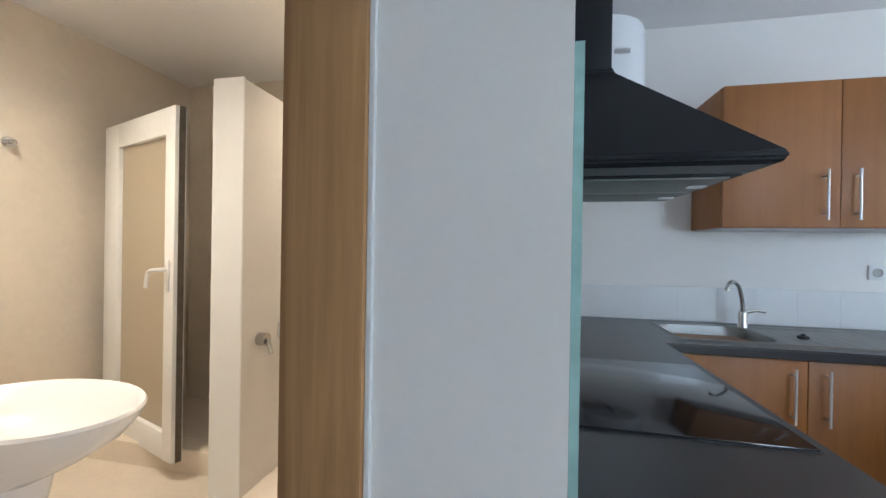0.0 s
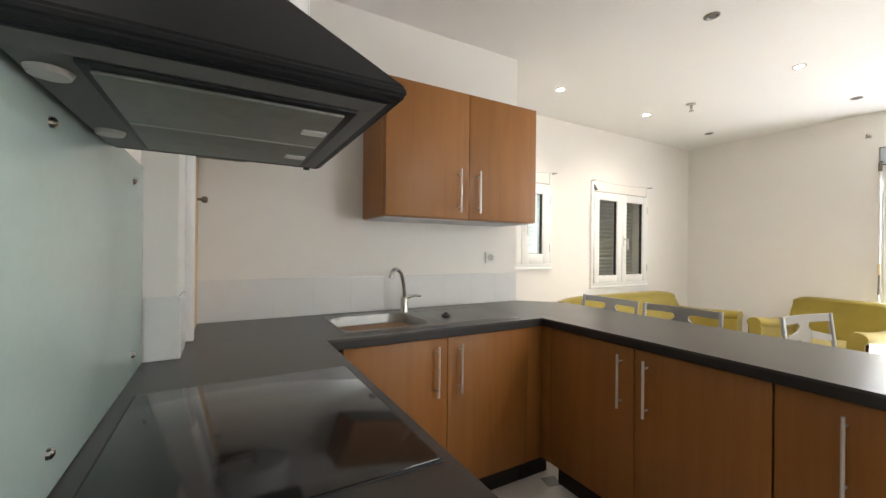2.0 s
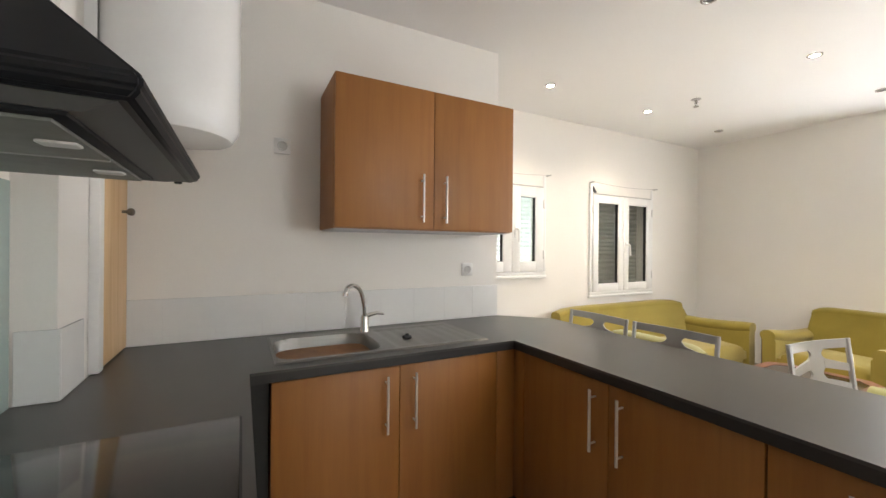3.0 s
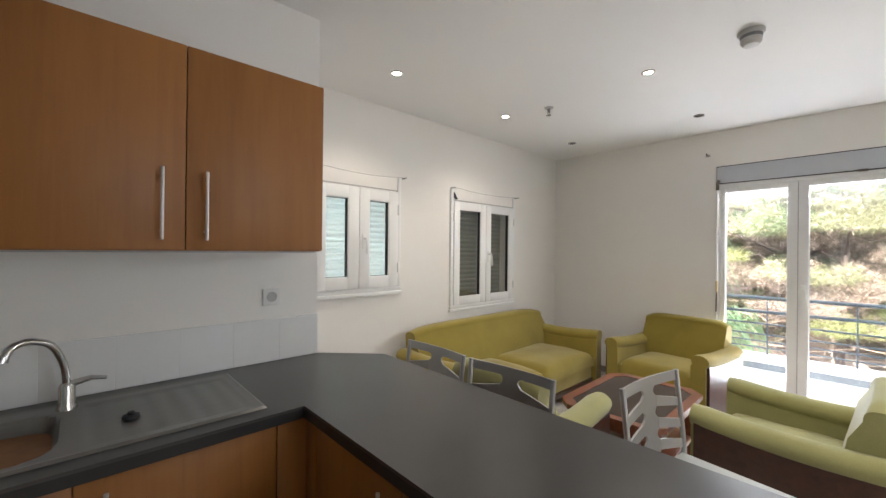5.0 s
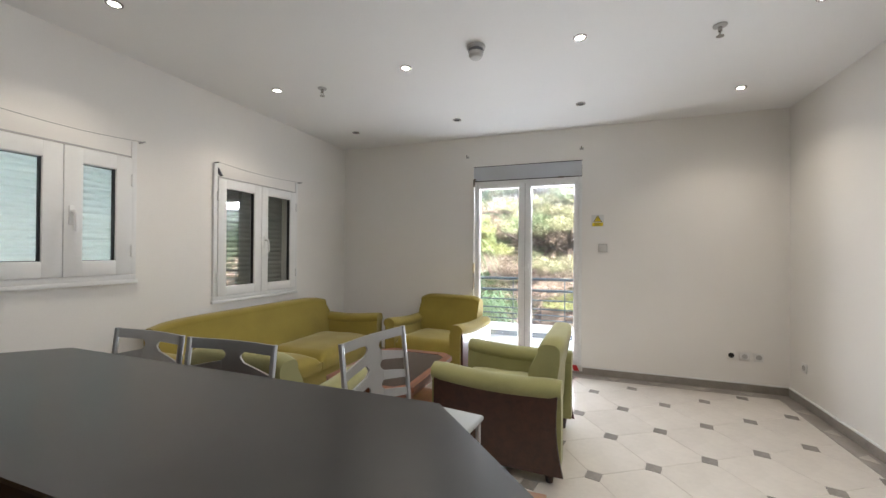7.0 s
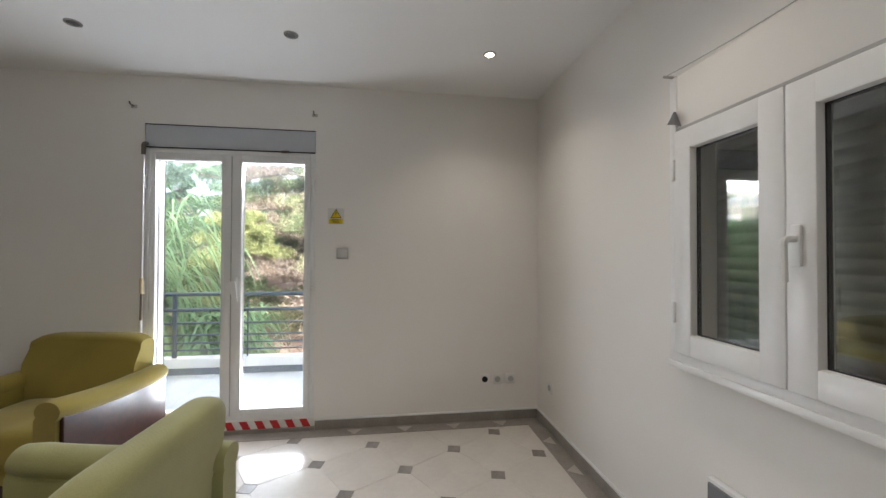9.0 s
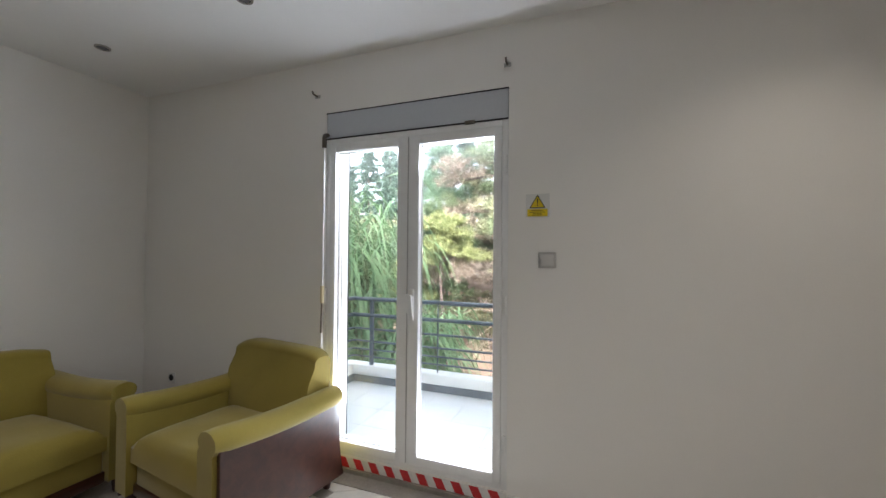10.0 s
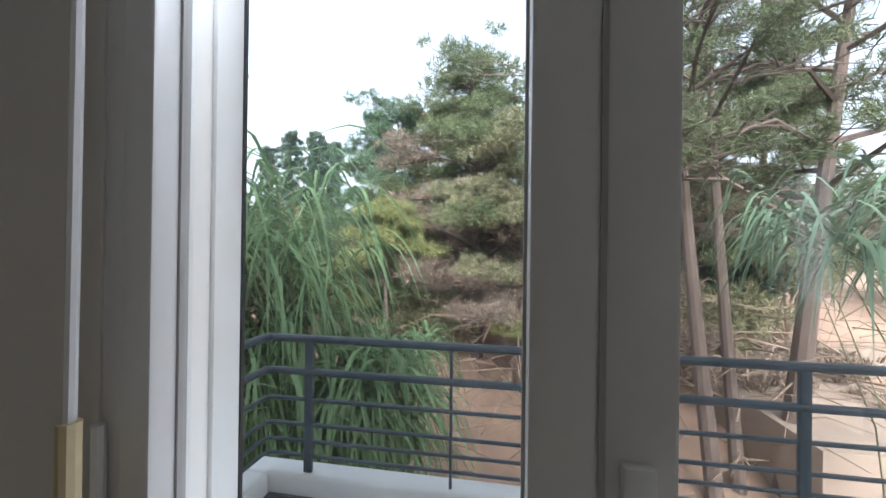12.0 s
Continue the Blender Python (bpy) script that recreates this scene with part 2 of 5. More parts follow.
M_ENAMEL = mat("white_enamel", (0.78, 0.78, 0.78), 0.2, vary=0.02, bump=0.0)
M_FAB = weave_mat("olive_upholstery", (0.275, 0.212, 0.040))
M_FABL = weave_mat("sage_upholstery", (0.29, 0.28, 0.12))
M_MAHOG = wood_mat("mahogany_panel", (0.024, 0.007, 0.004), (0.055, 0.017, 0.009), "x", 0.3, coat=0.3)
M_TABLE = wood_mat("cherry_table", (0.11, 0.032, 0.014), (0.23, 0.072, 0.030), "x", 0.28, coat=0.4)
M_TABLEG = mat("smoked_table_glass", (0.032, 0.019, 0.014), 0.06, vary=0.12, scale=3, fine=40, bump=0.0, spec=0.6)
M_GLASS = glass_mat("window_glass", (0.93, 0.95, 0.94), gloss=0.13)
# the door panes carry a little of the imitated glare haze
M_DGLASS = glass_mat("door_glass_veiled", (0.97, 0.985, 0.98), veil=0.006)
M_SHUT_L = leaf_mat("shutter_slat_pale", (0.76, 0.80, 0.79), (0.81, 0.845, 0.835), 0.55)
M_SHUT_D = mat("shutter_slat_grey", (0.24, 0.25, 0.225), 0.5, vary=0.06, scale=5, fine=80)
M_PLAST = mat("white_plastic", (0.72, 0.71, 0.69), 0.35, vary=0.03, bump=0.0)
M_PLASTG = mat("grey_plastic", (0.42, 0.41, 0.40), 0.4, vary=0.06, bump=0.0)
M_SWITCH = mat("switch_plate_grey", (0.47, 0.455, 0.43), 0.4, vary=0.04, bump=0.0)
M_ROCKER = mat("switch_rocker_grey", (0.57, 0.555, 0.53), 0.35, vary=0.04, bump=0.0)
M_CREAM = mat("yellowed_plastic", (0.66, 0.55, 0.34), 0.4, vary=0.06, bump=0.0)
M_DARK = mat("hole_and_shade_black", (0.012, 0.012, 0.012), 0.7, vary=0.2)
M_BRASS = mat("aged_metal", (0.17, 0.145, 0.12), 0.42, metal=0.8, vary=0.2, scale=30)
M_YELLOW = mat("sign_yellow", (0.75, 0.56, 0.015), 0.4, vary=0.04, bump=0.0)
M_CLEAR = mat("sign_film", (0.70, 0.69, 0.67), 0.25, vary=0.03, bump=0.0)
M_BLACK = mat("sign_black", (0.015, 0.014, 0.012), 0.5, vary=0.1, bump=0.0)
M_RED = mat("tape_red", (0.50, 0.02, 0.025), 0.45, vary=0.15, scale=15, bump=0.03)
M_TAPEW = mat("tape_white", (0.70, 0.68, 0.66), 0.45, vary=0.1, scale=15, bump=0.03)
M_HEATER = mat("heater_grey", (0.145, 0.145, 0.155), 0.4, vary=0.06, scale=4, fine=200, bump=0.05)
M_RAIL = mat("rail_blue_grey", (0.055, 0.075, 0.095), 0.38, vary=0.15, scale=8, fine=90, bump=0.05)
M_KERB = mat("kerb_white_render", (0.74, 0.74, 0.73), 0.8, vary=0.05, scale=3, fine=110, bump=0.25)
M_BTILE = mat("balcony_tile", (0.60, 0.61, 0.62), 0.35, vary=0.06, scale=6, fine=70, bump=0.06, island=0.03)
M_BSK = mat("balcony_skirting", (0.10, 0.115, 0.13), 0.35, vary=0.15, scale=9, fine=90)
M_BATH = mat("bath_tile_cream", (0.72, 0.64, 0.53), 0.16, vary=0.06, scale=3, fine=30, bump=0.02)
M_BATHF = mat("bath_floor_cream", (0.68, 0.60, 0.50), 0.22, vary=0.07, scale=4, fine=40, bump=0.03)
M_BATHG = mat("bath_partition_grey", (0.52, 0.49, 0.45), 0.3, vary=0.05, scale=3, fine=40, bump=0.03)
M_FROST = mat("frosted_pane", (0.42, 0.36, 0.26), 0.35, vary=0.04, scale=5, fine=300, bump=0.2)
M_BARK = mat("pine_bark", (0.10, 0.072, 0.06), 0.9, vary=0.35, scale=6, fine=40, aniso=(3, 3, 0.6), bump=0.9, dist=0.03)
M_TWIG = mat("dry_twigs", (0.21, 0.15, 0.11), 0.9, vary=0.3, scale=6, fine=40)
M_SOIL = mat("dry_soil", (0.25, 0.165, 0.12), 0.95, vary=0.3, scale=0.6, fine=9, bump=0.8, dist=0.05)
M_STONE = mat("pale_concrete", (0.25, 0.19, 0.15), 0.9, vary=0.15, scale=1.5, fine=30, bump=0.5, dist=0.01)
M_LEAF_P = leaf_mat("pine_needles_green", (0.065, 0.09, 0.045), (0.21, 0.245, 0.13), 0.42)
M_LEAF_B = leaf_mat("pine_needles_bluish", (0.05, 0.09, 0.06), (0.16, 0.23, 0.145))
M_LEAF_D = leaf_mat("pine_needles_dry", (0.13, 0.10, 0.08), (0.29, 0.225, 0.18), 0.3)
M_LEAF_Y = leaf_mat("shrub_yellow_green", (0.11, 0.13, 0.05), (0.33, 0.34, 0.15))
M_LEAF_O = leaf_mat("shrub_olive", (0.12, 0.12, 0.065), (0.31, 0.30, 0.18), 0.42)
M_LEAF_C = leaf_mat("conifer_dark", (0.03, 0.055, 0.045), (0.09, 0.135, 0.10), 0.15)
M_LEAF_K = leaf_mat("pine_needles_dark", (0.05, 0.068, 0.038), (0.18, 0.205, 0.11), 0.35)
M_REED = leaf_mat("reed_blades", (0.08, 0.15, 0.07), (0.29, 0.42, 0.22), 0.35)
M_REEDD = leaf_mat("reed_blades_dark", (0.04, 0.075, 0.05), (0.17, 0.25, 0.16), 0.2)
M_TOWER = mat("tower_render", (0.58, 0.55, 0.50), 0.85, vary=0.06, scale=0.2, fine=4)
M_TOWERW = mat("tower_window", (0.30, 0.33, 0.36), 0.2, vary=0.1)
M_LAMP_ON = glow_mat("lamp_lit", (1.0, 0.93, 0.80), 3.0)
M_LAMP_OFF = mat("lamp_unlit", (0.20, 0.20, 0.20), 0.25, metal=0.5, vary=0.15)

# ---- mesh helpers ----


def link(name, bm, material, parent=None, label="", smooth=True, angle=35):
    me = bpy.data.meshes.new(name)
    bm.normal_update()
    bm.to_mesh(me)
    bm.free()
    me.materials.append(material)
    if smooth:
        me.shade_smooth()
        me.set_sharp_from_angle(angle=radians(angle))
    ob = new(name, me)
    if parent:
        ob.parent = parent
    if label:
        ob["label"] = label
    return ob


def part(name, bm, material, parent, label=""):
    """One mesh object under a thing or a part."""
    return link(name, bm, material, parent, label)


def thing(name, m, label, category, group=""):
    """An Empty at a thing's base."""
    ob = new(name)
    ob.empty_display_size = 0.05
    ob.matrix_world = m
    return tagged(ob, label, category, group, "thing")


def box(x0, x1, y0, y1, z0, z1, r=0.0, seg=2, bm=None):
    """A box, its edges rounded by r."""
    b = bmesh.new()
    v = [b.verts.new((x, y, z)) for z in (z0, z1) for y in (y0, y1) for x in (x0, x1)]
    for f in ((0, 2, 3, 1), (4, 5, 7, 6), (0, 1, 5, 4), (2, 6, 7, 3), (0, 4, 6, 2), (1, 3, 7, 5)):
        b.faces.new([v[i] for i in f])
    if r:
        bmesh.ops.bevel(b, geom=b.edges[:], offset=r, segments=seg, profile=0.5, affect="EDGES")
    return merge(bm, b)


def merge(bm, b):
    if bm is None:
        return b
    me = bpy.data.meshes.new("tmp")
    b.to_mesh(me)
    b.free()
    bm.from_mesh(me)
    bpy.data.meshes.remove(me)
    return bm


def prism(points, z0, z1, r=0.0, bm=None, seg=2):
    """A flat outline raised from z0 to z1."""
    b = bmesh.new()
    lo = [b.verts.new((x, y, z0)) for x, y in points]
    hi = [b.verts.new((x, y, z1)) for x, y in points]
    b.faces.new(lo[::-1])
    b.faces.new(hi)
    k = len(points)
    for i in range(k):
        b.faces.new((lo[i], lo[(i + 1) % k], hi[(i + 1) % k], hi[i]))
    bmesh.ops.recalc_face_normals(b, faces=b.faces[:])
    if r:
        bmesh.ops.bevel(b, geom=b.edges[:], offset=r, segments=seg, profile=0.5, affect="EDGES")
    return merge(bm, b)


def loft(rings, closed=True, caps=True, bm=None):
    """Rings of equal length joined into a skin."""
    b = bmesh.new()
    vs = [[b.verts.new(p) for p in ring] for ring in rings]
    k = len(rings[0])
    for a, c in zip(vs, vs[1:]):
        for i in range(k if closed else k - 1):
            b.faces.new((a[i], a[(i + 1) % k], c[(i + 1) % k], c[i]))
    if caps:
        b.faces.new(vs[0][::-1])
        b.faces.new(vs[-1])
    bmesh.ops.recalc_face_normals(b, faces=b.faces[:])
    return merge(bm, b)


def lathe(profile, n=24, bm=None, cx=0.0, cy=0.0, caps=True):
    """Profile of (radius, z) turned about the vertical."""
    rings = [[(cx + r * math.cos(2 * math.pi * i / n), cy + r * math.sin(2 * math.pi * i / n), z) for i in range(n)] for r, z in profile]
    return loft(rings, True, caps, bm)


def tube(points, r, n=10, bm=None, taper=None):
    """A round bar along a line of points."""
    pts = [Vector(p) for p in points]
    rings = []
    side = None
    for i, p in enumerate(pts):
        d = (pts[min(i + 1, len(pts) - 1)] - pts[max(i - 1, 0)]).normalized()
        if side is None:
            side = d.orthogonal().normalized()
        side = (side - d * side.dot(d)).normalized()
        up = d.cross(side)
        rad = taper[i] if taper else r
        rings.append([p + (side * math.cos(a) + up * math.sin(a)) * rad for a in [2 * math.pi * k / n for k in range(n)]])
    return loft(rings, True, True, bm)


def bend(points, r, steps=5):
    """A line of points with its corners rounded by r."""
    pts = [Vector(p) for p in points]
    out = [pts[0]]
    for a, b, c in zip(pts, pts[1:], pts[2:]):
        u, w = (a - b), (c - b)
        k = min(r, u.length * 0.45, w.length * 0.45)
        p0, p1 = b + u.normalized() * k, b + w.normalized() * k
        for i in range(steps + 1):
            s = i / steps
            out.append(p0 * (1 - s) ** 2 + b * 2 * s * (1 - s) + p1 * s * s)
    out.append(pts[-1])
    return out


def cushion(cx, cy, cz, w, d, h, bulge=0.02, r=0.04, bm=None, n=10):
    """A padded block with a swollen top."""
    b = bmesh.new()
    bmesh.ops.create_grid(b, x_segments=n, y_segments=n, size=0.5)
    top = b.verts[:]
    for v in top:
        u, s = v.co.x * 2, v.co.y * 2
        k = (1 - abs(u) ** 4) * (1 - abs(s) ** 4)
        edge = max(abs(u), abs(s))
        v.co = Vector((cx + v.co.x * w, cy + v.co.y * d, cz + h / 2 + bulge * k - r * max(0.0, (edge - 0.80) / 0.20) ** 2))
        v.co.x += noise.noise(v.co * 6) * 0.006
        v.co.z += noise.noise(v.co * 5 + Vector((3, 1, 7))) * 0.008
    ext = bmesh.ops.extrude_face_region(b, geom=b.faces[:])
    low = [e for e in ext["geom"] if isinstance(e, bmesh.types.BMVert)]
    for v in low:
        v.co.z = cz - h / 2
    bmesh.ops.recalc_face_normals(b, faces=b.faces[:])
    return merge(bm, b)


def structure(name, bm, material, label, smooth=False):
    ob = link(name, bm, material, None, "", smooth)
    return tagged(ob, label, name.split("_")[0], "", "structure")


# ---- the rooms ----
XE, YN, YS, ZC = 6.17, 3.65, -1.13, 2.65     # east, north and south wall faces, ceiling
KY, KX = 2.875, 2.48                         # kitchen back wall and its free corner
WX = 0.40                                    # kitchen west wall face
BY = 0.73                                    # face of the wall with the bathroom door


def wall_with_holes(axis, face, back, a0, a1, z1, holes, bm=None):
    """A wall along one axis with square holes through it (a0, a1, z0, z1)."""
    cuts = sorted({a0, a1, *[h[0] for h in holes], *[h[1] for h in holes]})
    bm = bm or bmesh.new()
    lo, hi = min(face, back), max(face, back)
    for p, q in zip(cuts, cuts[1:]):
        spans, z = [], 0.0
        for h in sorted((h for h in holes if h[0] <= p and h[1] >= q), key=lambda h: h[2]):
            spans.append((z, h[2]))
            z = h[3]
        spans.append((z, z1))
        for s, e in spans:
            if e - s > 1e-4:
                box(*((lo, hi, p, q) if axis == "y" else (p, q, lo, hi)), s, e, bm=bm)
    bmesh.ops.remove_doubles(bm, verts=bm.verts[:], dist=1e-5)
    return bm


DOOR = (0.665, 1.872, 0.10, 2.30)
W1 = (2.80, 3.56, 1.13, 2.06)
W2 = (4.24, 5.20, 0.90, 2.05)
W3 = (3.62, 4.512, 0.955, 2.08)
W4 = (2.20, 3.30, 0.95, 2.10)
structure("wall_east", wall_with_holes("y", XE, XE + 0.25, YS - 0.25, YN + 0.25, ZC + 0.2, [DOOR]), M_WALL, "warm white painted plaster wall with the balcony door")
structure("wall_north", wall_with_holes("x", YN, YN + 0.25, KX - 0.5, XE, ZC + 0.2, [W1, W2]), M_WALL, "warm white painted plaster wall with two small windows")
structure("wall_south", wall_with_holes("x", YS, YS - 0.25, -2.6, XE, ZC + 0.2, [W4, W3]), M_WALL, "white painted plaster wall with a window and a heater")
structure("wall_kitchen", box(WX - 0.3, KX, KY, YN, 0, ZC + 0.2), M_WALL, "white painted wall block behind the sink")
bm = box(0.19, WX, BY, 2.22, 0, ZC + 0.2)
box(0.18, 0.50, 2.22, KY, 0, ZC + 0.2, bm=bm)
structure("wall_kitchen_west", bm, M_WALL, "white painted partition between kitchen and bathroom with a shallow pier")
bm = box(-2.6, -0.86, BY, BY + 0.14, 0, ZC + 0.2)
box(-0.86, 0.19, BY, BY + 0.14, 2.12, ZC + 0.2, bm=bm)
structure("wall_bathroom_front", bm, M_WALL, "white painted wall with the bathroom doorway")
structure("wall_hall_west", box(-2.8, -2.6, YS - 0.25, 3.4, 0, ZC + 0.2), M_WALL, "white painted end wall")
structure("ceiling", box(-2.8, XE, YS - 0.05, YN + 0.05, ZC, ZC + 0.15), M_CEIL, "flat white painted ceiling with recessed lights")
floor = structure("floor", box(-2.8, XE + 0.2, YS - 0.2, YN + 0.2, -0.25, -0.0022), M_GROUT, "cream octagonal floor tiles with small grey insets")

# skirting and floor border
SK = 0.075
bm = box(XE - 0.014, XE, YS, 0.655, 0, SK, 0.003)
box(XE - 0.014, XE, 1.885, YN, 0, SK, 0.003, bm=bm)
box(XE - 0.02, XE + 0.02, 0.655, 1.885, -0.01, 0.030, 0.002, bm=bm)
structure("baseboard_east", bm, M_SKIRT, "grey-brown stone skirting")
structure("baseboard_south", box(0.5, XE - 0.014, YS, YS + 0.014, 0, SK, 0.003), M_SKIRT, "grey-brown stone skirting")
structure("baseboard_north", box(KX, XE - 0.014, YN - 0.014, YN, 0, SK, 0.003), M_SKIRT, "grey-brown stone skirting")
bm = box(XE - 0.016, XE - 0.001, YS, 0.655, SK, SK + 0.012, 0.002)
box(0.5, XE - 0.016, YS + 0.001, YS + 0.016, SK, SK + 0.012, 0.002, bm=bm)
structure("trim_skirting_top", bm, M_KERB, "white sealant line along the skirting top")
bm = box(XE - 0.13, XE - 0.01, YS, YN, -0.01, 0.004, 0.001)
box(0.5, XE - 0.13, YS + 0.01, YS + 0.13, -0.01, 0.004, 0.001, bm=bm)
border = structure("trim_floor_border", bm, M_SKIRT, "grey-brown stone border strip round the floor")


def window_leaf(parent, w, h, pane_material, hinge_left, handle_side, s, depth=0.06):
    """A casement in its own plane: x along the wall, y out of it, z up; its corner at the origin."""
    bm = box(0, s, -depth, 0, 0, h, 0.006)
    box(w - s, w, -depth, 0, 0, h, 0.006, bm=bm)
    box(s - 0.004, w - s + 0.004, -depth, 0, 0, s, 0.006, bm=bm)
    box(s - 0.004, w - s + 0.004, -depth, 0, h - s, h, 0.006, bm=bm)
    leaf = part("sash", bm, M_UPVC, parent)
    g = 0.005
    bm = box(s, s + g, -depth * 0.75, -0.030, s, h - s)
    box(w - s - g, w - s, -depth * 0.75, -0.014, s, h - s, bm=bm)
    box(s, w - s, -depth * 0.75, -0.030, s, s + 0.004, bm=bm)
    box(s, w - s, -depth * 0.75, -0.030, h - s - 0.004, h - s, bm=bm)
    part("gasket", bm, M_RUBBER, leaf, "black rubber glazing gasket")
    pane = part("pane", box(s + g, w - s - g, -depth * 0.6, -depth * 0.6 + 0.006, s + 0.004, h - s - 0.004), pane_material, leaf)
    pane.visible_shadow = False
    for zz in (0.12, h - 0.2):
        xh = 0.0 if hinge_left else w
        part("hinge", box(xh - 0.009, xh + 0.009, -0.012, 0.012, zz, zz + 0.085, 0.004), M_UPVC, leaf)
    if handle_side:
        xh = 0.036 if handle_side < 0 else w - 0.036
        zh = h * 0.47
        hd = part("handle", box(xh - 0.014, xh + 0.014, 0, 0.012, zh - 0.06, zh + 0.06, 0.005), M_UPVC, leaf, "white lever handle")
        part("lever", tube(bend([(xh, 0.005, zh + 0.02), (xh, 0.05, zh + 0.02), (xh + 0.004, 0.052, zh - 0.10)], 0.02), 0.010, 8), M_UPVC, hd)
    return leaf


def casement_window(name, m, w, h, sash_h, slat_material, label, stile, trim=0.035):
    """Two-leaf window with a roller box over it, a closed roller shutter behind, and a curtain wire."""
    win = tagged(new(name), label, "window", "", "structure")
    win.matrix_world = m
    f = 0.045
    bm = box(-trim, w + trim, -0.03, 0.022, -trim, 0, 0.004)
    box(-trim, 0, -0.03, 0.022, 0, h, 0.004, bm=bm)
    box(w, w + trim, -0.03, 0.022, 0, h, 0.004, bm=bm)
    part("window_frame", bm, M_UPVC, win)
    part("window_sill", box(-trim - 0.01, w + trim + 0.01, 0.0, 0.028, -trim - 0.028, -trim, 0.004), M_UPVC, win)
    part("roller_box", box(0.0, w, -0.1, 0.016, sash_h + 0.012, h, 0.003), M_WALL, win, "painted roller shutter box")
    part("box_joint", box(0.0, w, 0.016, 0.020, sash_h + 0.004, sash_h + 0.014), M_PLASTG, win)
    half = w / 2
    left = window_leaf(win, half - 0.001, sash_h, M_GLASS, True, 0, stile)
    left.location = (0, 0.032, 0)
    right = window_leaf(win, half - 0.001, sash_h, M_GLASS, False, -1, stile)
    right.location = (half + 0.001, 0.032, 0)
    n = int(sash_h / 0.045)
    back = part("roller_shutter", box(0.0, w, -0.17, -0.163, 0, h), slat_material, win, "closed roller shutter")
    for i in range(n):
        z = 0.01 + i * sash_h / n
        rg = [[(x, -0.163 + 0.011 * math.sin(math.pi * k / 6), z + (sash_h / n - 0.004) * k / 6) for k in range(7)] for x in (0.012, w - 0.012)]
        part("slat", loft(rg, False, False), slat_material, back)
    zt = h + 0.0
    wire = [(-0.02 + (w + 0.08) * i / 12, 0.055 + 0.0, zt + 0.005 - 0.022 * math.sin(math.pi * i / 12)) for i in range(13)]
    cw = part("curtain_wire", tube(wire, 0.0022, 5), M_PLASTG, win, "sagging curtain wire")
    for x in (-0.02, w + 0.06):
        part("wire_hook", tube([(x, 0.0, zt + 0.005), (x, 0.06, zt + 0.005)], 0.006, 6), M_PLASTG, cw)
    part("strap_guide", loft([[(0.0, 0.02, sash_h + 0.03), (0.03, 0.02, sash_h + 0.015), (0.0, 0.02, sash_h + 0.085)], [(0.0, 0.06, sash_h + 0.03), (0.03, 0.05, sash_h + 0.02), (0.0, 0.03, sash_h + 0.085)]]), M_HEATER, win, "dark metal strap guide")
    return win


# the wall frame: x along the wall, y out of the wall into the room
casement_window("window_1", Matrix.Translation((W1[0], YN - 0.001, W1[2])) @ Matrix.Diagonal((1, -1, 1, 1)), W1[1] - W1[0], W1[3] - W1[2], 0.81, M_SHUT_L, "small white casement window with a pale roller shutter down", 0.098)
casement_window("window_2", Matrix.Translation((W2[0], YN - 0.001, W2[2])) @ Matrix.Diagonal((1, -1, 1, 1)), W2[1] - W2[0], W2[3] - W2[2], 1.03, M_SHUT_D, "white two-leaf casement window with a dark roller shutter down", 0.084)
casement_window("window_3", Matrix.Translation((W3[1], YS + 0.045, W3[2])) @ Matrix.Diagonal((-1, 1, 1, 1)), W3[1] - W3[0], W3[3] - W3[2], 0.895, M_SHUT_D, "white two-leaf casement window with a grey roller shutter down", 0.084)

# unseen window, added as a place for the kitchen fill lamp
added_win = tagged(new("window_4"), "unseen plain white framed window, added for the kitchen light", "window", "", "structure")
bm = box(W4[0], W4[0] + 0.06, YS - 0.10, YS - 0.04, W4[2], W4[3], 0.004)
box(W4[1] - 0.06, W4[1], YS - 0.10, YS - 0.04, W4[2], W4[3], 0.004, bm=bm)
box(W4[0] + 0.06, W4[1] - 0.06, YS - 0.10, YS - 0.04, W4[2], W4[2] + 0.06, 0.004, bm=bm)
box(W4[0] + 0.06, W4[1] - 0.06, YS - 0.10, YS - 0.04, W4[3] - 0.06, W4[3], 0.004, bm=bm)
part("window_frame", bm, M_UPVC, added_win)
part("frosted_pane", box(W4[0] + 0.05, W4[1] - 0.05, YS - 0.075, YS - 0.069, W4[2] + 0.05, W4[3] - 0.05), M_SHUT_L, added_win)

# ---- the balcony door ----
door = tagged(new("door_1"), "white glazed double balcony door, closed, under a grey shutter box", "door", "", "structure")
door.matrix_world = Matrix.Translation((XE + 0.03, DOOR[0], DOOR[2]))
dw, dh = DOOR[1] - DOOR[0], 2.025
bm = box(-0.028, 0.05, 0, 0.035, 0, dh, 0.004)
box(-0.028, 0.05, dw - 0.035, dw, 0, dh, 0.004, bm=bm)
box(-0.028, 0.05, 0.035, dw - 0.035, dh - 0.035, dh, 0.004, bm=bm)
box(-0.028, 0.05, 0.035, dw - 0.035, 0, 0.03, 0.004, bm=bm)
part("door_frame", bm, M_UPVC, door)
lh = dh - 0.065
lw = (dw - 0.07) / 2
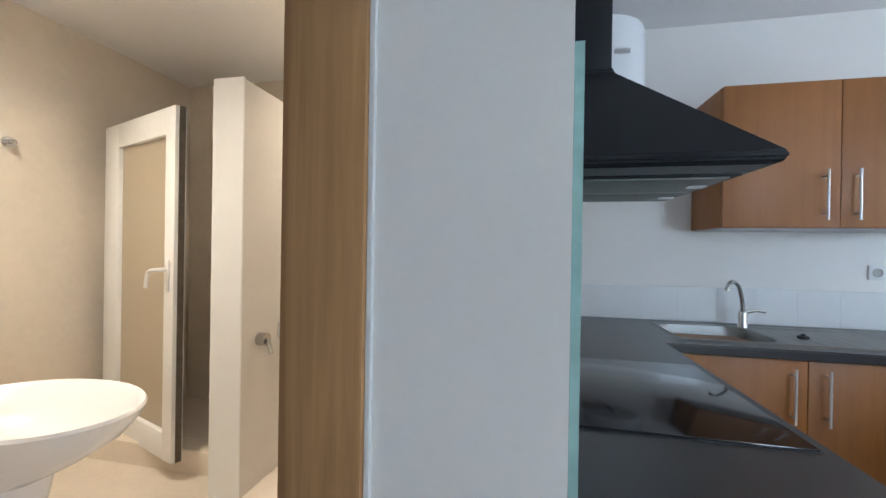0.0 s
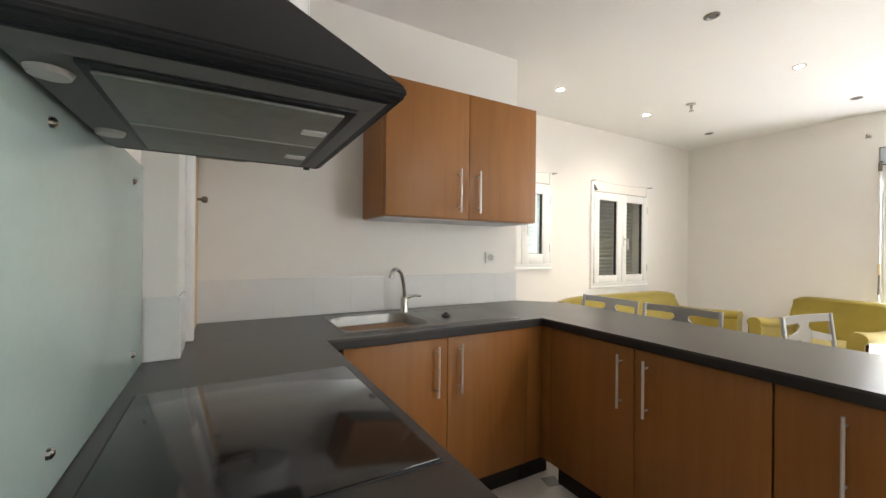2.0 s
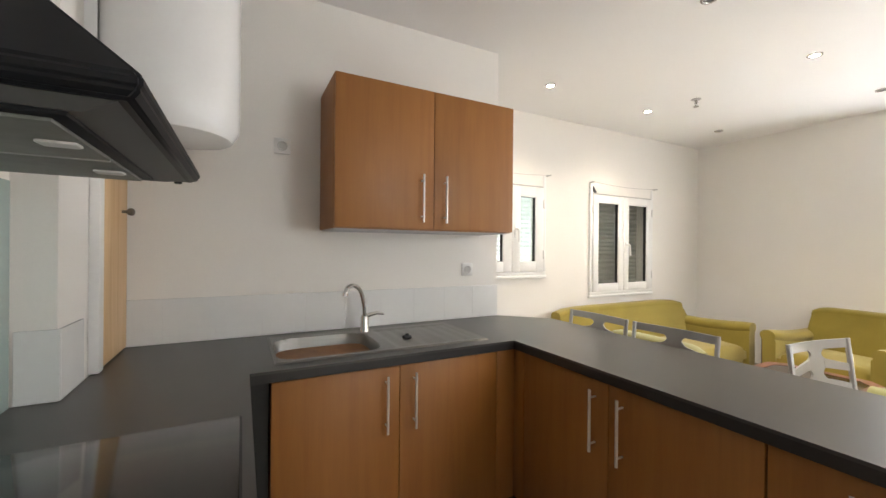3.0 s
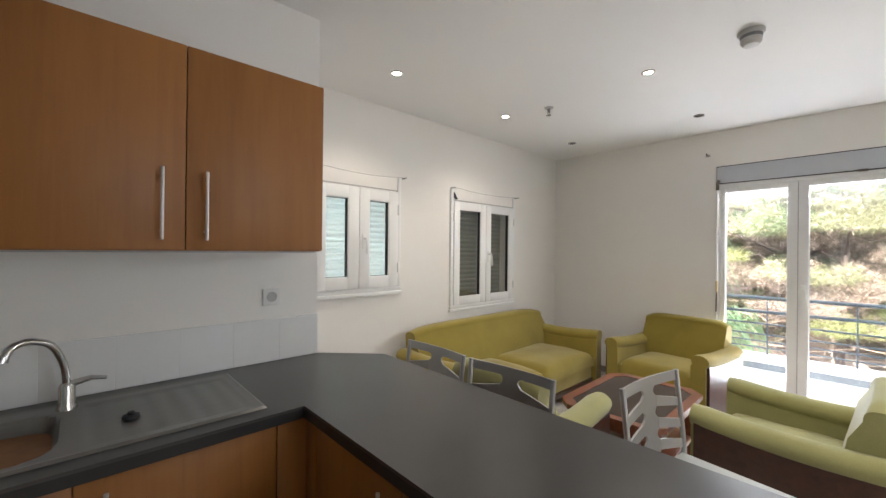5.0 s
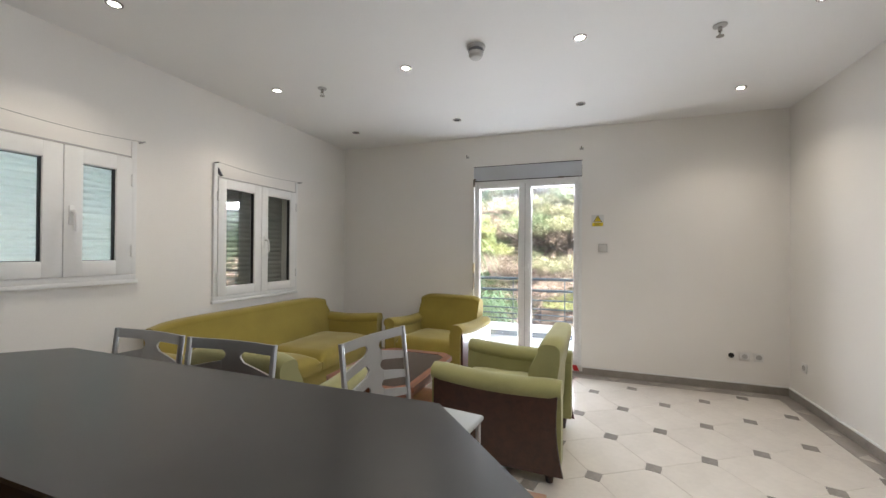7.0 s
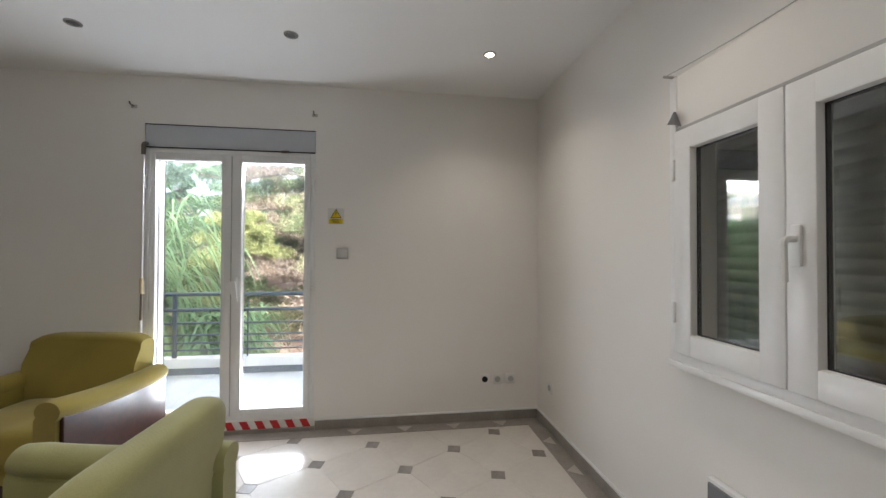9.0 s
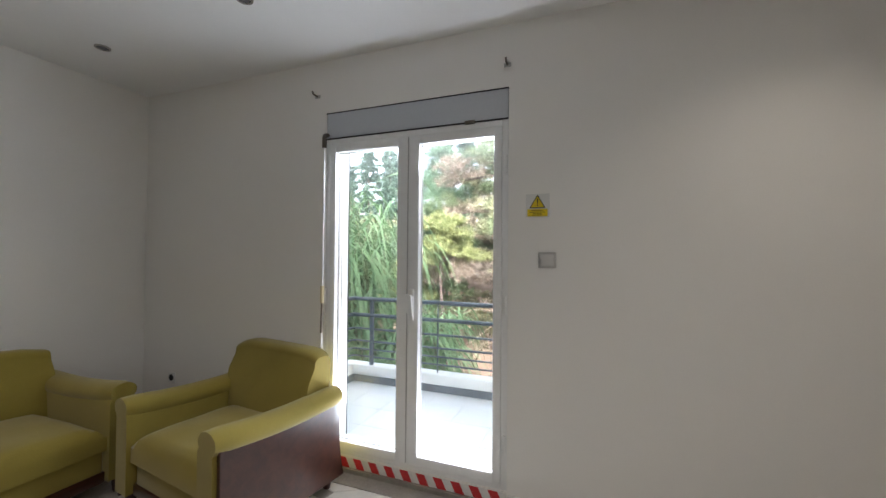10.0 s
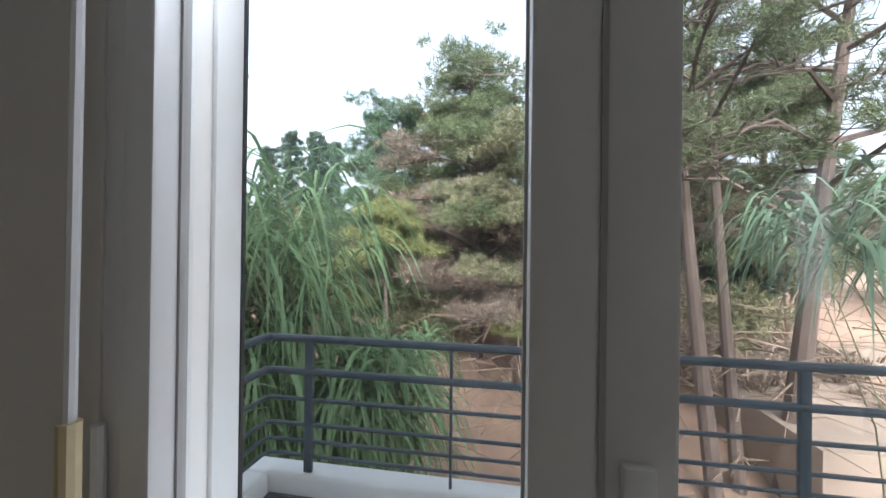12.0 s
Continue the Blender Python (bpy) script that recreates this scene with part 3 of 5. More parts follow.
for k in (0, 1):
    y0 = 0.035 + k * lw
    s, sm = 0.046, 0.072
    ya, yb = (s, sm) if k == 0 else (sm, s)
    bm = box(-0.036, 0.03, y0 + 0.001, y0 + ya, 0.03, 0.03 + lh, 0.006)
    box(-0.036, 0.03, y0 + lw - yb, y0 + lw - 0.001, 0.03, 0.03 + lh, 0.006, bm=bm)
    box(-0.036, 0.03, y0 + ya - 0.004, y0 + lw - yb + 0.004, 0.03, 0.085, 0.006, bm=bm)
    box(-0.036, 0.03, y0 + ya - 0.004, y0 + lw - yb + 0.004, 0.03 + lh - 0.055, 0.03 + lh, 0.006, bm=bm)
    leaf = part("door_leaf", bm, M_UPVC, door)
    g0, g1, gz0, gz1 = y0 + ya, y0 + lw - yb, 0.085, 0.03 + lh - 0.055
    bm = box(0.002, 0.016, g0, g0 + 0.004, gz0, gz1)
    box(0.002, 0.016, g1 - 0.004, g1, gz0, gz1, bm=bm)
    box(0.002, 0.016, g0, g1, gz0, gz0 + 0.004, bm=bm)
    box(0.002, 0.016, g0, g1, gz1 - 0.004, gz1, bm=bm)
    part("gasket", bm, M_PLASTG, leaf, "thin grey glazing gasket")
    pane = part("pane", box(0.006, 0.012, g0 + 0.004, g1 - 0.004, gz0 + 0.004, gz1 - 0.004), M_DGLASS, leaf)
    pane.visible_shadow = False
    hy = 0.012 if k == 0 else dw - 0.012
    for zz in (0.20, 0.95, 1.72):
        part("hinge", tube([(-0.040, hy, zz), (-0.040, hy, zz + 0.10)], 0.009, 8), M_UPVC, leaf)
    if k == 0:
        ym = y0 + lw - 0.032
        zh = 1.0
        hd = part("handle", box(-0.052, -0.034, ym - 0.016, ym + 0.016, zh - 0.07, zh + 0.07, 0.006), M_UPVC, leaf, "white lever handle hanging down")
        part("neck", tube([(-0.05, ym, zh + 0.02), (-0.088, ym, zh + 0.02)], 0.013, 12), M_UPVC, hd)
        part("lever", loft([[(-0.088 - d * 0.5, ym + dy - wd, z), (-0.088 - d * 0.5, ym + dy + wd, z), (-0.088 + d * 0.5, ym + dy + wd, z), (-0.088 + d * 0.5, ym + dy - wd, z)]
                            for z, dy, wd, d in ((zh + 0.042, 0.004, 0.014, 0.012), (zh + 0.034, 0.003, 0.023, 0.018), (zh + 0.0, 0.0, 0.024, 0.020), (zh - 0.06, -0.012, 0.018, 0.018), (zh - 0.098, -0.026, 0.010, 0.014), (zh - 0.105, -0.028, 0.006, 0.010))]), M_UPVC, hd)
part("meeting_joint", box(-0.0385, -0.034, 0.035 + lw - 0.003, 0.035 + lw + 0.003, 0.04, 0.02 + lh), M_PLASTG, door)
part("shutter_box", box(-0.028, 0.10, 0.004, dw - 0.004, dh + 0.006, DOOR[3] - DOOR[2] - 0.004, 0.002), M_BOX, door, "blue-grey roller shutter box lid")
for yy, k in ((0.0, 1), (dw, -1)):
    guide = part("shutter_guide", box(0.150, 0.216, min(yy, yy + k * 0.010), max(yy, yy + k * 0.010), 0.0, dh + 0.01, 0.002), M_UPVC, door, "white roller shutter guide rail")
    part("brush_strip", box(0.216, 0.224, min(yy, yy + k * 0.013), max(yy, yy + k * 0.013), 0.0, dh), M_RUBBER, guide, "black brush strip")
bm = box(-0.031, -0.02, 0, dw, dh - 0.001, dh + 0.007)
box(-0.031, -0.02, 0, dw, DOOR[3] - DOOR[2] - 0.006, DOOR[3] - DOOR[2], bm=bm)
part("box_joint", bm, M_DARK, door)
part("latch", box(-0.045, -0.028, 0.19, 0.25, dh - 0.008, dh + 0.012, 0.004), M_BRASS, door, "small metal box catch")

# shutter crank beside the door
crank = thing("shutter_crank", Matrix.Translation((XE - 0.04, 1.852, 0.70)), "white shutter crank rod hanging beside the balcony door", "shutter crank")
part("gear", tube(bend([(0.03, 0.0, 1.45), (-0.005, 0.0, 1.44), (-0.006, 0.0, 1.36)], 0.02), 0.014, 8), M_BRASS, crank, "dark metal bevel gear and hook")
part("rod", tube([(-0.004, 0, 1.37), (-0.008, 0.0, 0.46)], 0.007, 8), M_UPVC, crank)
part("grip", tube([(-0.008, 0, 0.47), (-0.008, 0, 0.36)], 0.012, 10), M_CREAM, crank, "yellowed plastic grip")
part("link", tube([(-0.008, 0, 0.37), (-0.010, 0.004, 0.16)], 0.007, 8), M_BRASS, crank, "dark metal crank link")
part("end_grip", tube([(-0.010, 0.004, 0.17), (-0.010, 0.0, 0.03)], 0.010, 10), M_PLAST, crank)
for yy, n in ((1.944, 0), (0.672, 1)):
    hook = thing("curtain_hook", Matrix.Translation((XE, yy, 2.42)), "small metal curtain hook in the wall above the balcony door", "hook", "curtain hooks")
    part("shank", tube(bend([(0, 0, 0), (-0.05, 0, 0.0), (-0.055, 0.0, 0.018)], 0.01), 0.005, 7), M_BRASS, hook)
    part("plate", box(-0.006, 0, -0.02, 0.02, -0.012, 0.012, 0.003), M_PLASTG, hook)

# warning tape on the sill
tape = thing("hazard_tape", Matrix.Translation((XE - 0.001, 0.665, 0.030)), "red and white striped hazard tape along the door sill", "tape")
part("white_band", box(-0.004, 0.0, 0, 1.20, 0.002, 0.062), M_TAPEW, tape)
for i in range(11):
    y = 0.02 + i * 0.108
    b = bmesh.new()
    vs = [b.verts.new(p) for p in ((-0.0055, y, 0.002), (-0.0055, y + 0.055, 0.002), (-0.0055, y + 0.085, 0.062), (-0.0055, y + 0.03, 0.062))]
    b.faces.new(vs)
    ext = bmesh.ops.extrude_face_region(b, geom=b.faces[:])
    for v in ext["geom"]:
        if isinstance(v, bmesh.types.BMVert):
            v.co.x += 0.001
    bmesh.ops.recalc_face_normals(b, faces=b.faces[:])
    part("red_stripe", b, M_RED, tape, "red slanting stripe")

# ---- kitchen ----
CT = 0.90
runs = [[(WX, 0.86), (0.99, 0.86), (0.99, 2.215), (WX, 2.215)], [(0.505, 2.215), (0.99, 2.215), (0.99, 2.245), (1.09, 2.245), (1.09, 2.87), (0.505, 2.87)],
        [(1.09, 2.245), (2.14, 2.245), (2.14, 2.33), (1.09, 2.33)], [(1.09, 2.785), (2.14, 2.785), (2.14, 2.87), (1.09, 2.87)], [(2.025, 2.33), (2.14, 2.33), (2.14, 2.785), (2.025, 2.785)],
        [(2.14, 0.66), (2.33, 0.66), (2.725, 1.015), (2.735, 2.62), (2.485, 2.87), (2.14, 2.87)]]
worktop = thing("worktop", Matrix.Identity(4), "dark anthracite laminate worktop round the kitchen with a breakfast bar", "worktop")
bm, bm2 = bmesh.new(), bmesh.new()
for pts in runs:
    prism(pts, CT - 0.010, CT, 0, bm)
    prism(pts, CT - 0.042, CT - 0.010, 0, bm2)
bmesh.ops.remove_doubles(bm, verts=bm.verts[:], dist=1e-5)
part("top", bm, M_CTR, worktop)
part("edge_band", bm2, M_CTR_EDGE, worktop, "black worktop edge")


def bar_handle(parent, x, y, z0, z1, out):
    """An upright bar handle on two studs. out: unit vector (x, y)."""
    ox, oy = out
    h = part("handle", tube([(x + ox * 0.032, y + oy * 0.032, z0), (x + ox * 0.032, y + oy * 0.032, z1)], 0.0055, 8), M_HANDLE, parent, "slim brushed steel bar handle")
    for z in (z0 + 0.03, z1 - 0.03):
        part("stud", tube([(x, y, z), (x + ox * 0.032, y + oy * 0.032, z)], 0.004, 6), M_HANDLE, h)


def base_cabinet(x0, x1, y0, y1, face, doors, label, handles):
    """A base unit under the worktop. face: 'y' looks south, 'x' looks west, 'e' looks east."""
    cab = thing("base_cabinet", Matrix.Identity(4), label, "cabinet", "kitchen base cabinets")
    body = {"y": (x0, x1, y0 + 0.022, y1), "x": (x0 + 0.022, x1, y0, y1), "e": (x0, x1 - 0.022, y0, y1)}[face]
    part("carcass", box(*body, 0.12, CT - 0.044, 0.002), M_CABIN, cab)
    p = {"y": (x0, x1, y0 + 0.06, y1), "x": (x0 + 0.06, x1, y0, y1), "e": (x0, x1 - 0.06, y0, y1)}[face]
    part("plinth", box(*p, 0.0, 0.118, 0.002), M_CTR_EDGE, cab, "black plinth")
    a0, a1 = (x0, x1) if face == "y" else (y0, y1)
    for i in range(doors):
        p0, p1 = a0 + (a1 - a0) * i / doors + 0.0015, a0 + (a1 - a0) * (i + 1) / doors - 0.0015
        d = {"y": (p0, p1, y0, y0 + 0.019), "x": (x0, x0 + 0.019, p0, p1), "e": (x1 - 0.019, x1, p0, p1)}[face]
        leaf = part("door", box(*d, 0.125, CT - 0.05, 0.0015), M_CAB, cab)
        for hp in handles:
            if p0 < hp < p1:
                if face == "y":
                    bar_handle(leaf, hp, y0, 0.585, 0.82, (0, -1))
                elif face == "x":
                    bar_handle(leaf, x0, hp, 0.58, 0.815, (-1, 0))
                else:
                    bar_handle(leaf, x1, hp, 0.585, 0.82, (1, 0))
    return cab


base_cabinet(1.06, 2.055, 2.265, 2.865, "y", 2, "beech-look base cabinet with two doors under the sink", (1.495, 1.62))
base_cabinet(2.165, 2.50, 1.24, 2.20, "x", 2, "beech-look base cabinet with two doors in the breakfast bar", (1.66, 1.78))
base_cabinet(2.165, 2.50, 0.72, 1.236, "x", 1, "single-door beech-look base cabinet at the breakfast bar end", (1.07,))
base_cabinet(WX + 0.004, 0.965, 0.88, 1.27, "e", 1, "beech-look base cabinet under the dark worktop", (1.22,))
oven = thing("oven", Matrix.Identity(4), "black built-under oven below the hob", "oven")
part("body", box(WX + 0.004, 0.945, 1.274, 1.872, 0.12, CT - 0.044, 0.003), M_HOOD, oven)
part("oven_door", box(0.946, 0.968, 1.28, 1.866, 0.16, 0.70, 0.004), M_HOB, oven, "black glass oven door")
part("control_panel", box(0.946, 0.966, 1.28, 1.866, 0.705, CT - 0.05, 0.003), M_STEEL, oven)
part("plinth", box(WX + 0.06, 0.90, 1.274, 1.872, 0.0, 0.118), M_CTR_EDGE, oven)
filler = thing("corner_panel", Matrix.Identity(4), "beech-look corner filler panel between two base cabinets", "cabinet panel")
part("panel_a", box(2.058, 2.16, 2.268, 2.288, 0.125, CT - 0.05, 0.0015), M_CAB, filler)
part("panel_b", box(2.165, 2.185, 2.203, 2.29, 0.125, CT - 0.05, 0.0015), M_CAB, filler)
# solid near-black block in place of the shade in the open corner
part("corner_shade_fill", box(WX + 0.1, 1.055, 2.29, 2.86, 0.12, CT - 0.044), M_DARK, filler, "near-black block painted as the shade of the open corner")
part("plinth", box(2.06, 2.26, 2.325, 2.40, 0, 0.118), M_CTR_EDGE, filler)

# wall cabinet
wc = thing("wall_cabinet", Matrix.Identity(4), "beech-look wall cabinet with two closed doors above the sink", "cabinet")
wx0, wx1, wz0, wz1 = 1.33, 2.33, 1.435, 2.142
part("carcass", box(wx0, wx1, 2.534, KY - 0.002, wz0, wz1, 0.002), M_CAB, wc)
for i in (0, 1):
    a, b2 = wx0 + 0.5 * i + 0.0015, wx0 + 0.5 * (i + 1) - 0.0015
    leaf = part("door", box(a, b2, 2.511, 2.531, wz0 + 0.004, wz1 - 0.001, 0.0015), M_CAB, wc)
    bar_handle(leaf, 1.76 if i == 0 else 1.888, 2.511, 1.472, 1.71, (0, -1))
part("light_rail", box(wx0 + 0.01, wx1 - 0.01, 2.56, 2.86, wz0 - 0.006, wz0), M_PLASTG, wc)

# hob
hob = thing("hob", Matrix.Identity(4), "black ceramic glass hob set in the worktop", "hob")
part("seal", box(0.442, 0.967, 1.267, 1.877, CT, CT + 0.0022, 0.0008), M_RUBBER, hob, "dark sealing strip")
part("glass", box(0.447, 0.962, 1.272, 1.872, CT, CT + 0.006, 0.002), M_HOB, hob)

# glass splashback with screws
sp = thing("splashback", Matrix.Identity(4), "pale green glass splashback screwed to the wall behind the hob", "splashback")
part("glass_panel", box(WX + 0.0015, WX + 0.010, BY + 0.012, 2.20, CT + 0.002, 1.515, 0.001), M_SPLASH, sp)
bm = box(WX + 0.001, WX + 0.0105, BY + 0.006, BY + 0.0118, CT + 0.002, 1.515)
part("glass_edge", bm, M_SPEDGE, sp, "dark green polished glass edge")
part("edge_below", box(WX + 0.0005, WX + 0.0105, BY + 0.006, 0.855, 0.55, CT - 0.001), M_SPEDGE, sp)
for yy, zz in ((0.93, 1.448), (0.93, 0.965), (1.457, 1.448), (1.457, 0.965), (2.047, 1.448), (2.047, 0.965)):
    x = WX + 0.010
    part("screw", loft([[(x + d, yy + r * math.cos(2 * math.pi * i / 12), zz + r * math.sin(2 * math.pi * i / 12)) for i in range(12)] for d, r in ((0, 0.009), (0.005, 0.008), (0.008, 0.004))]), M_CHROME, sp)

# hood
hood = thing("cooker_hood", Matrix.Identity(4), "black pyramid cooker hood with a square duct on the kitchen wall", "cooker hood")
hx0, hx1, hy0, hy1, hz = WX + 0.011, 0.873, 1.228, 1.832, 1.492


def rect(x0, x1, y0, y1, z):
    return [(x0, y0, z), (x1, y0, z), (x1, y1, z), (x0, y1, z)]


b = loft([rect(hx0, hx1 - 0.012, hy0 + 0.012, hy1 - 0.012, hz), rect(hx0, hx1, hy0, hy1, hz + 0.010), rect(hx0, hx1, hy0, hy1, hz + 0.024),
          rect(hx0, 0.585, 1.437, 1.623, 1.787), rect(hx0, 0.585, 1.437, 1.623, 1.80)])
bmesh.ops.bevel(b, geom=b.edges[:], offset=0.004, segments=2, affect="EDGES")
part("canopy", b, M_HOOD, hood)
part("duct", box(hx0, 0.581, 1.441, 1.619, 1.79, ZC, 0.003), M_HOOD, hood, "black square duct up to the ceiling")
b = loft([rect(hx0 + 0.01, hx1 - 0.02, hy0 + 0.02, hy1 - 0.02, hz + 0.002), rect(hx0 + 0.012, hx1 - 0.055, hy0 + 0.030, hy1 - 0.10, hz - 0.014)])
under = part("underside", b, M_HOODIN, hood, "dark grey sloping underside")
part("filter_frame", box(hx0 + 0.072, 0.806, hy0 + 0.034, 1.690, hz - 0.019, hz - 0.012, 0.002), M_HOOD, under, "black filter frame")
for y0, y1 in ((1.276, 1.480), (1.486, 1.678)):
    part("filter", box(0.494, 0.790, y0, y1, hz - 0.0235, hz - 0.018, 0.002), M_MESH, under, "grey grease filter mesh")
    part("filter_clip", box(0.744, 0.784, (y0 + y1) / 2 - 0.013, (y0 + y1) / 2 + 0.013, hz - 0.028, hz - 0.0225, 0.004), M_PLAST, under, "light grey filter catch")
part("filter_seam", box(0.496, 0.788, 1.4805, 1.4855, hz - 0.0245, hz - 0.020, 0.001), M_PLASTG, under)
for yy in (1.32, 1.60):
    part("lens", lathe([(0.020, hz - 0.021), (0.024, hz - 0.013)], 20, None, 0.448, yy), M_PLASTG, under, "small frosted lamp lens")
part("switches", box(hx1 - 0.05, hx1 - 0.035, hy1 - 0.014, hy1 - 0.004, hz - 0.004, hz + 0.006, 0.001), M_CTR_EDGE, hood)

# boiler
boiler = thing("water_heater", Matrix.Translation((0.735, 2.50, 1.74)), "white cylindrical electric water heater hung in the kitchen corner", "water heater")
part("tank", lathe([(0.12, 0), (0.19, 0.012), (0.215, 0.05), (0.218, 0.10), (0.218, 0.65), (0.21, 0.69), (0.18, 0.715), (0.10, 0.725)], 36), M_ENAMEL, boiler)
part("badge", box(0.03, 0.10, -0.222, -0.208, 0.50, 0.52, 0.003), M_PLASTG, boiler)
part("wall_bracket", box(-0.234, -0.20, -0.1, 0.1, 0.15, 0.50), M_ENAMEL, boiler)
for k, yy in enumerate((-0.05, 0.05)):
    part("pipe", tube(bend([(0, yy, 0.02), (0, yy, -0.10), (-0.22, yy, -0.10)], 0.04), 0.009, 8), M_STEEL, boiler)

# small wooden door on the pier side
cup = thing("meter_cupboard", Matrix.Translation((0.501, 2.50, 0.902)), "narrow light pine cupboard door with a dark knob beside the worktop", "cupboard")
part("door_panel", box(0, 0.022, 0.012, 0.352, 0.004, 1.25, 0.003), M_PINEL, cup)
part("frame_side", box(0, 0.030, -0.04, 0.010, 0.001, 1.30, 0.003), M_UPVC, cup, "white painted frame")
kn = part("knob", tube([(0.022, 0.27, 0.582), (0.035, 0.27, 0.582), (0.045, 0.27, 0.582), (0.058, 0.27, 0.582), (0.064, 0.27, 0.582)], 0.012, 12, None, [0.006, 0.006, 0.015, 0.016, 0.008]), M_BRASS, cup, "dark turned knob")

# sink and tap
sx0, sx1, sy0, sy1 = 1.075, 2.04, 2.31, 2.80
sink = thing("sink", Matrix.Identity(4), "stainless steel inset sink with one bowl and a ribbed drainer", "sink")


def sink_rim():
    b = bmesh.new()
    nx, ny = 96, 48
    vs = []
    for j in range(ny + 1):
        row = []
        for i in range(nx + 1):
            x, y = sx0 + (sx1 - sx0) * i / nx, sy0 + (sy1 - sy0) * j / ny
            z = CT + 0.005
            bx, by = (x - 1.305) / 0.195, (y - 2.535) / 0.165
            q = (abs(bx) ** 5 + abs(by) ** 5) ** 0.2
            if q < 1.12:
                k = min(1, max(0, (1.12 - q) / 0.16))
                z -= 0.15 * (k * k * (3 - 2 * k))
            dx, dy = (x - 1.79) / 0.215, (y - 2.54) / 0.195
            p = max(abs(dx), abs(dy))
            if p < 1:
                z -= (0.004 + 0.0012 * math.sin(x * 95)) * min(1, (1 - p) * 14)
            e = min(x - sx0, sx1 - x, y - sy0, sy1 - y)
            if e < 0.014:
                z += 0.003
            if e < 0.001:
                z = CT + 0.0008
            row.append(b.verts.new((x, y, z)))
        vs.append(row)
    for j in range(ny):
        for i in range(nx):
            b.faces.new((vs[j][i], vs[j][i + 1], vs[j + 1][i + 1], vs[j + 1][i]))
    return b


part("basin_and_drainer", sink_rim(), M_SINK, sink)
part("drain", lathe([(0.036, CT - 0.147), (0.036, CT - 0.142), (0.02, CT - 0.142)], 20, None, 1.305, 2.535), M_CHROME, sink)
plug = thing("sink_plug", Matrix.Translation((1.69, 2.515, CT)), "small black rubber plug lying on the drainer", "plug")
part("disc", lathe([(0.020, -0.001), (0.024, 0.004), (0.022, 0.012), (0.010, 0.014), (0.009, 0.022)], 16), M_RUBBER, plug)
tap = thing("tap", Matrix.Translation((1.540, 2.735, CT + 0.004)), "chrome mixer tap with a curved spout behind the sink", "tap")
part("body", lathe([(0.027, 0), (0.025, 0.012), (0.022, 0.02), (0.022, 0.075), (0.018, 0.085), (0.010, 0.09)], 20), M_CHROME, tap)
spout = bend([(0, 0, 0.07), (-0.006, -0.005, 0.15), (-0.035, -0.030, 0.228), (-0.085, -0.075, 0.254), (-0.120, -0.110, 0.244), (-0.132, -0.122, 0.215)], 0.04, 5)
part("spout", tube(spout, 0.011, 12), M_CHROME, tap)
part("nozzle", tube([(-0.131, -0.121, 0.222), (-0.134, -0.124, 0.205)], 0.0135, 12), M_CHROME, tap)
part("lever", tube([(0.01, 0, 0.082), (0.06, -0.01, 0.095), (0.10, -0.015, 0.088)], 0.008, 8, None, [0.012, 0.009, 0.006]), M_CHROME, tap)

# tile upstand
ups = tagged(new("tile_upstand"), "row of square white glazed tiles above the worktop", "tiles", "", "structure")


part("grout", box(0.510, KX - 0.002, KY - 0.0088, KY - 0.0015, CT + 0.001, CT + 0.2035), M_WTILE, ups, "white grout between the tiles")


def mesh_of(bm, name, material, smooth=False):
    me = bpy.data.meshes.new(name)
    bm.normal_update()
    bm.to_mesh(me)
    bm.free()
    me.materials.append(material)
    return me


def piece(name, me, parent, m):
    ob = new(name, me)
    ob.parent = parent
    ob.matrix_local = m
    return ob


tile_me = mesh_of(box(0.0006, 0.2040, -0.009, 0, 0.0015, 0.2045, 0.0008, 1), "tile", M_WTILE)
for i in range(10):
    x = 0.443 + i * 0.2045
    if x > 2.2:
        continue
    if x < 0.5:
        me = mesh_of(box(0.508 - x, 0.2040, -0.009, 0, 0.0015, 0.2045, 0.0008, 1), "tile", M_WTILE)
        piece("tile", me, ups, Matrix.Translation((x, KY - 0.001, CT)))
    else:
        piece("tile", tile_me, ups, Matrix.Translation((x, KY - 0.001, CT)))
piece("tile", mesh_of(box(0.0015, KX - 2.2835, -0.009, 0, 0.0015, 0.2045, 0.0008, 1), "tile", M_WTILE), ups, Matrix.Translation((2.2835, KY - 0.001, CT)))
piece("tile", mesh_of(box(0.412, 0.509, 2.2105, 2.2195, CT + 0.0015, CT + 0.2045, 0.0008, 1), "tile", M_WTILE), ups, Matrix.Identity(4))
piece("tile", mesh_of(box(0.5005, 0.509, 2.2205, 2.40, CT + 0.0015, CT + 0.2045, 0.0008, 1), "tile", M_WTILE), ups, Matrix.Identity(4))


def socket(m, label, gang=1, pins=True, cover=M_PLAST, dark=False):
    """A wall socket: x along the wall, y out of it, z up."""
    s = thing("wall_socket", m, label, "socket", "wall sockets")
    part("plate", box(-0.04, 0.04, 0, 0.009, -0.04, 0.04, 0.004), cover, s)
    ring = [[(r * math.cos(2 * math.pi * i / 20), y, r * math.sin(2 * math.pi * i / 20)) for i in range(20)] for r, y in ((0.024, 0.009), (0.024, 0.012), (0.020, 0.012), (0.019, 0.010))]
    part("well", loft(ring), M_DARK if dark else M_PLASTG, s)
    return s


def on_wall(x, y, z, turn):
    return pose(x, y, z, 0, 0, turn)


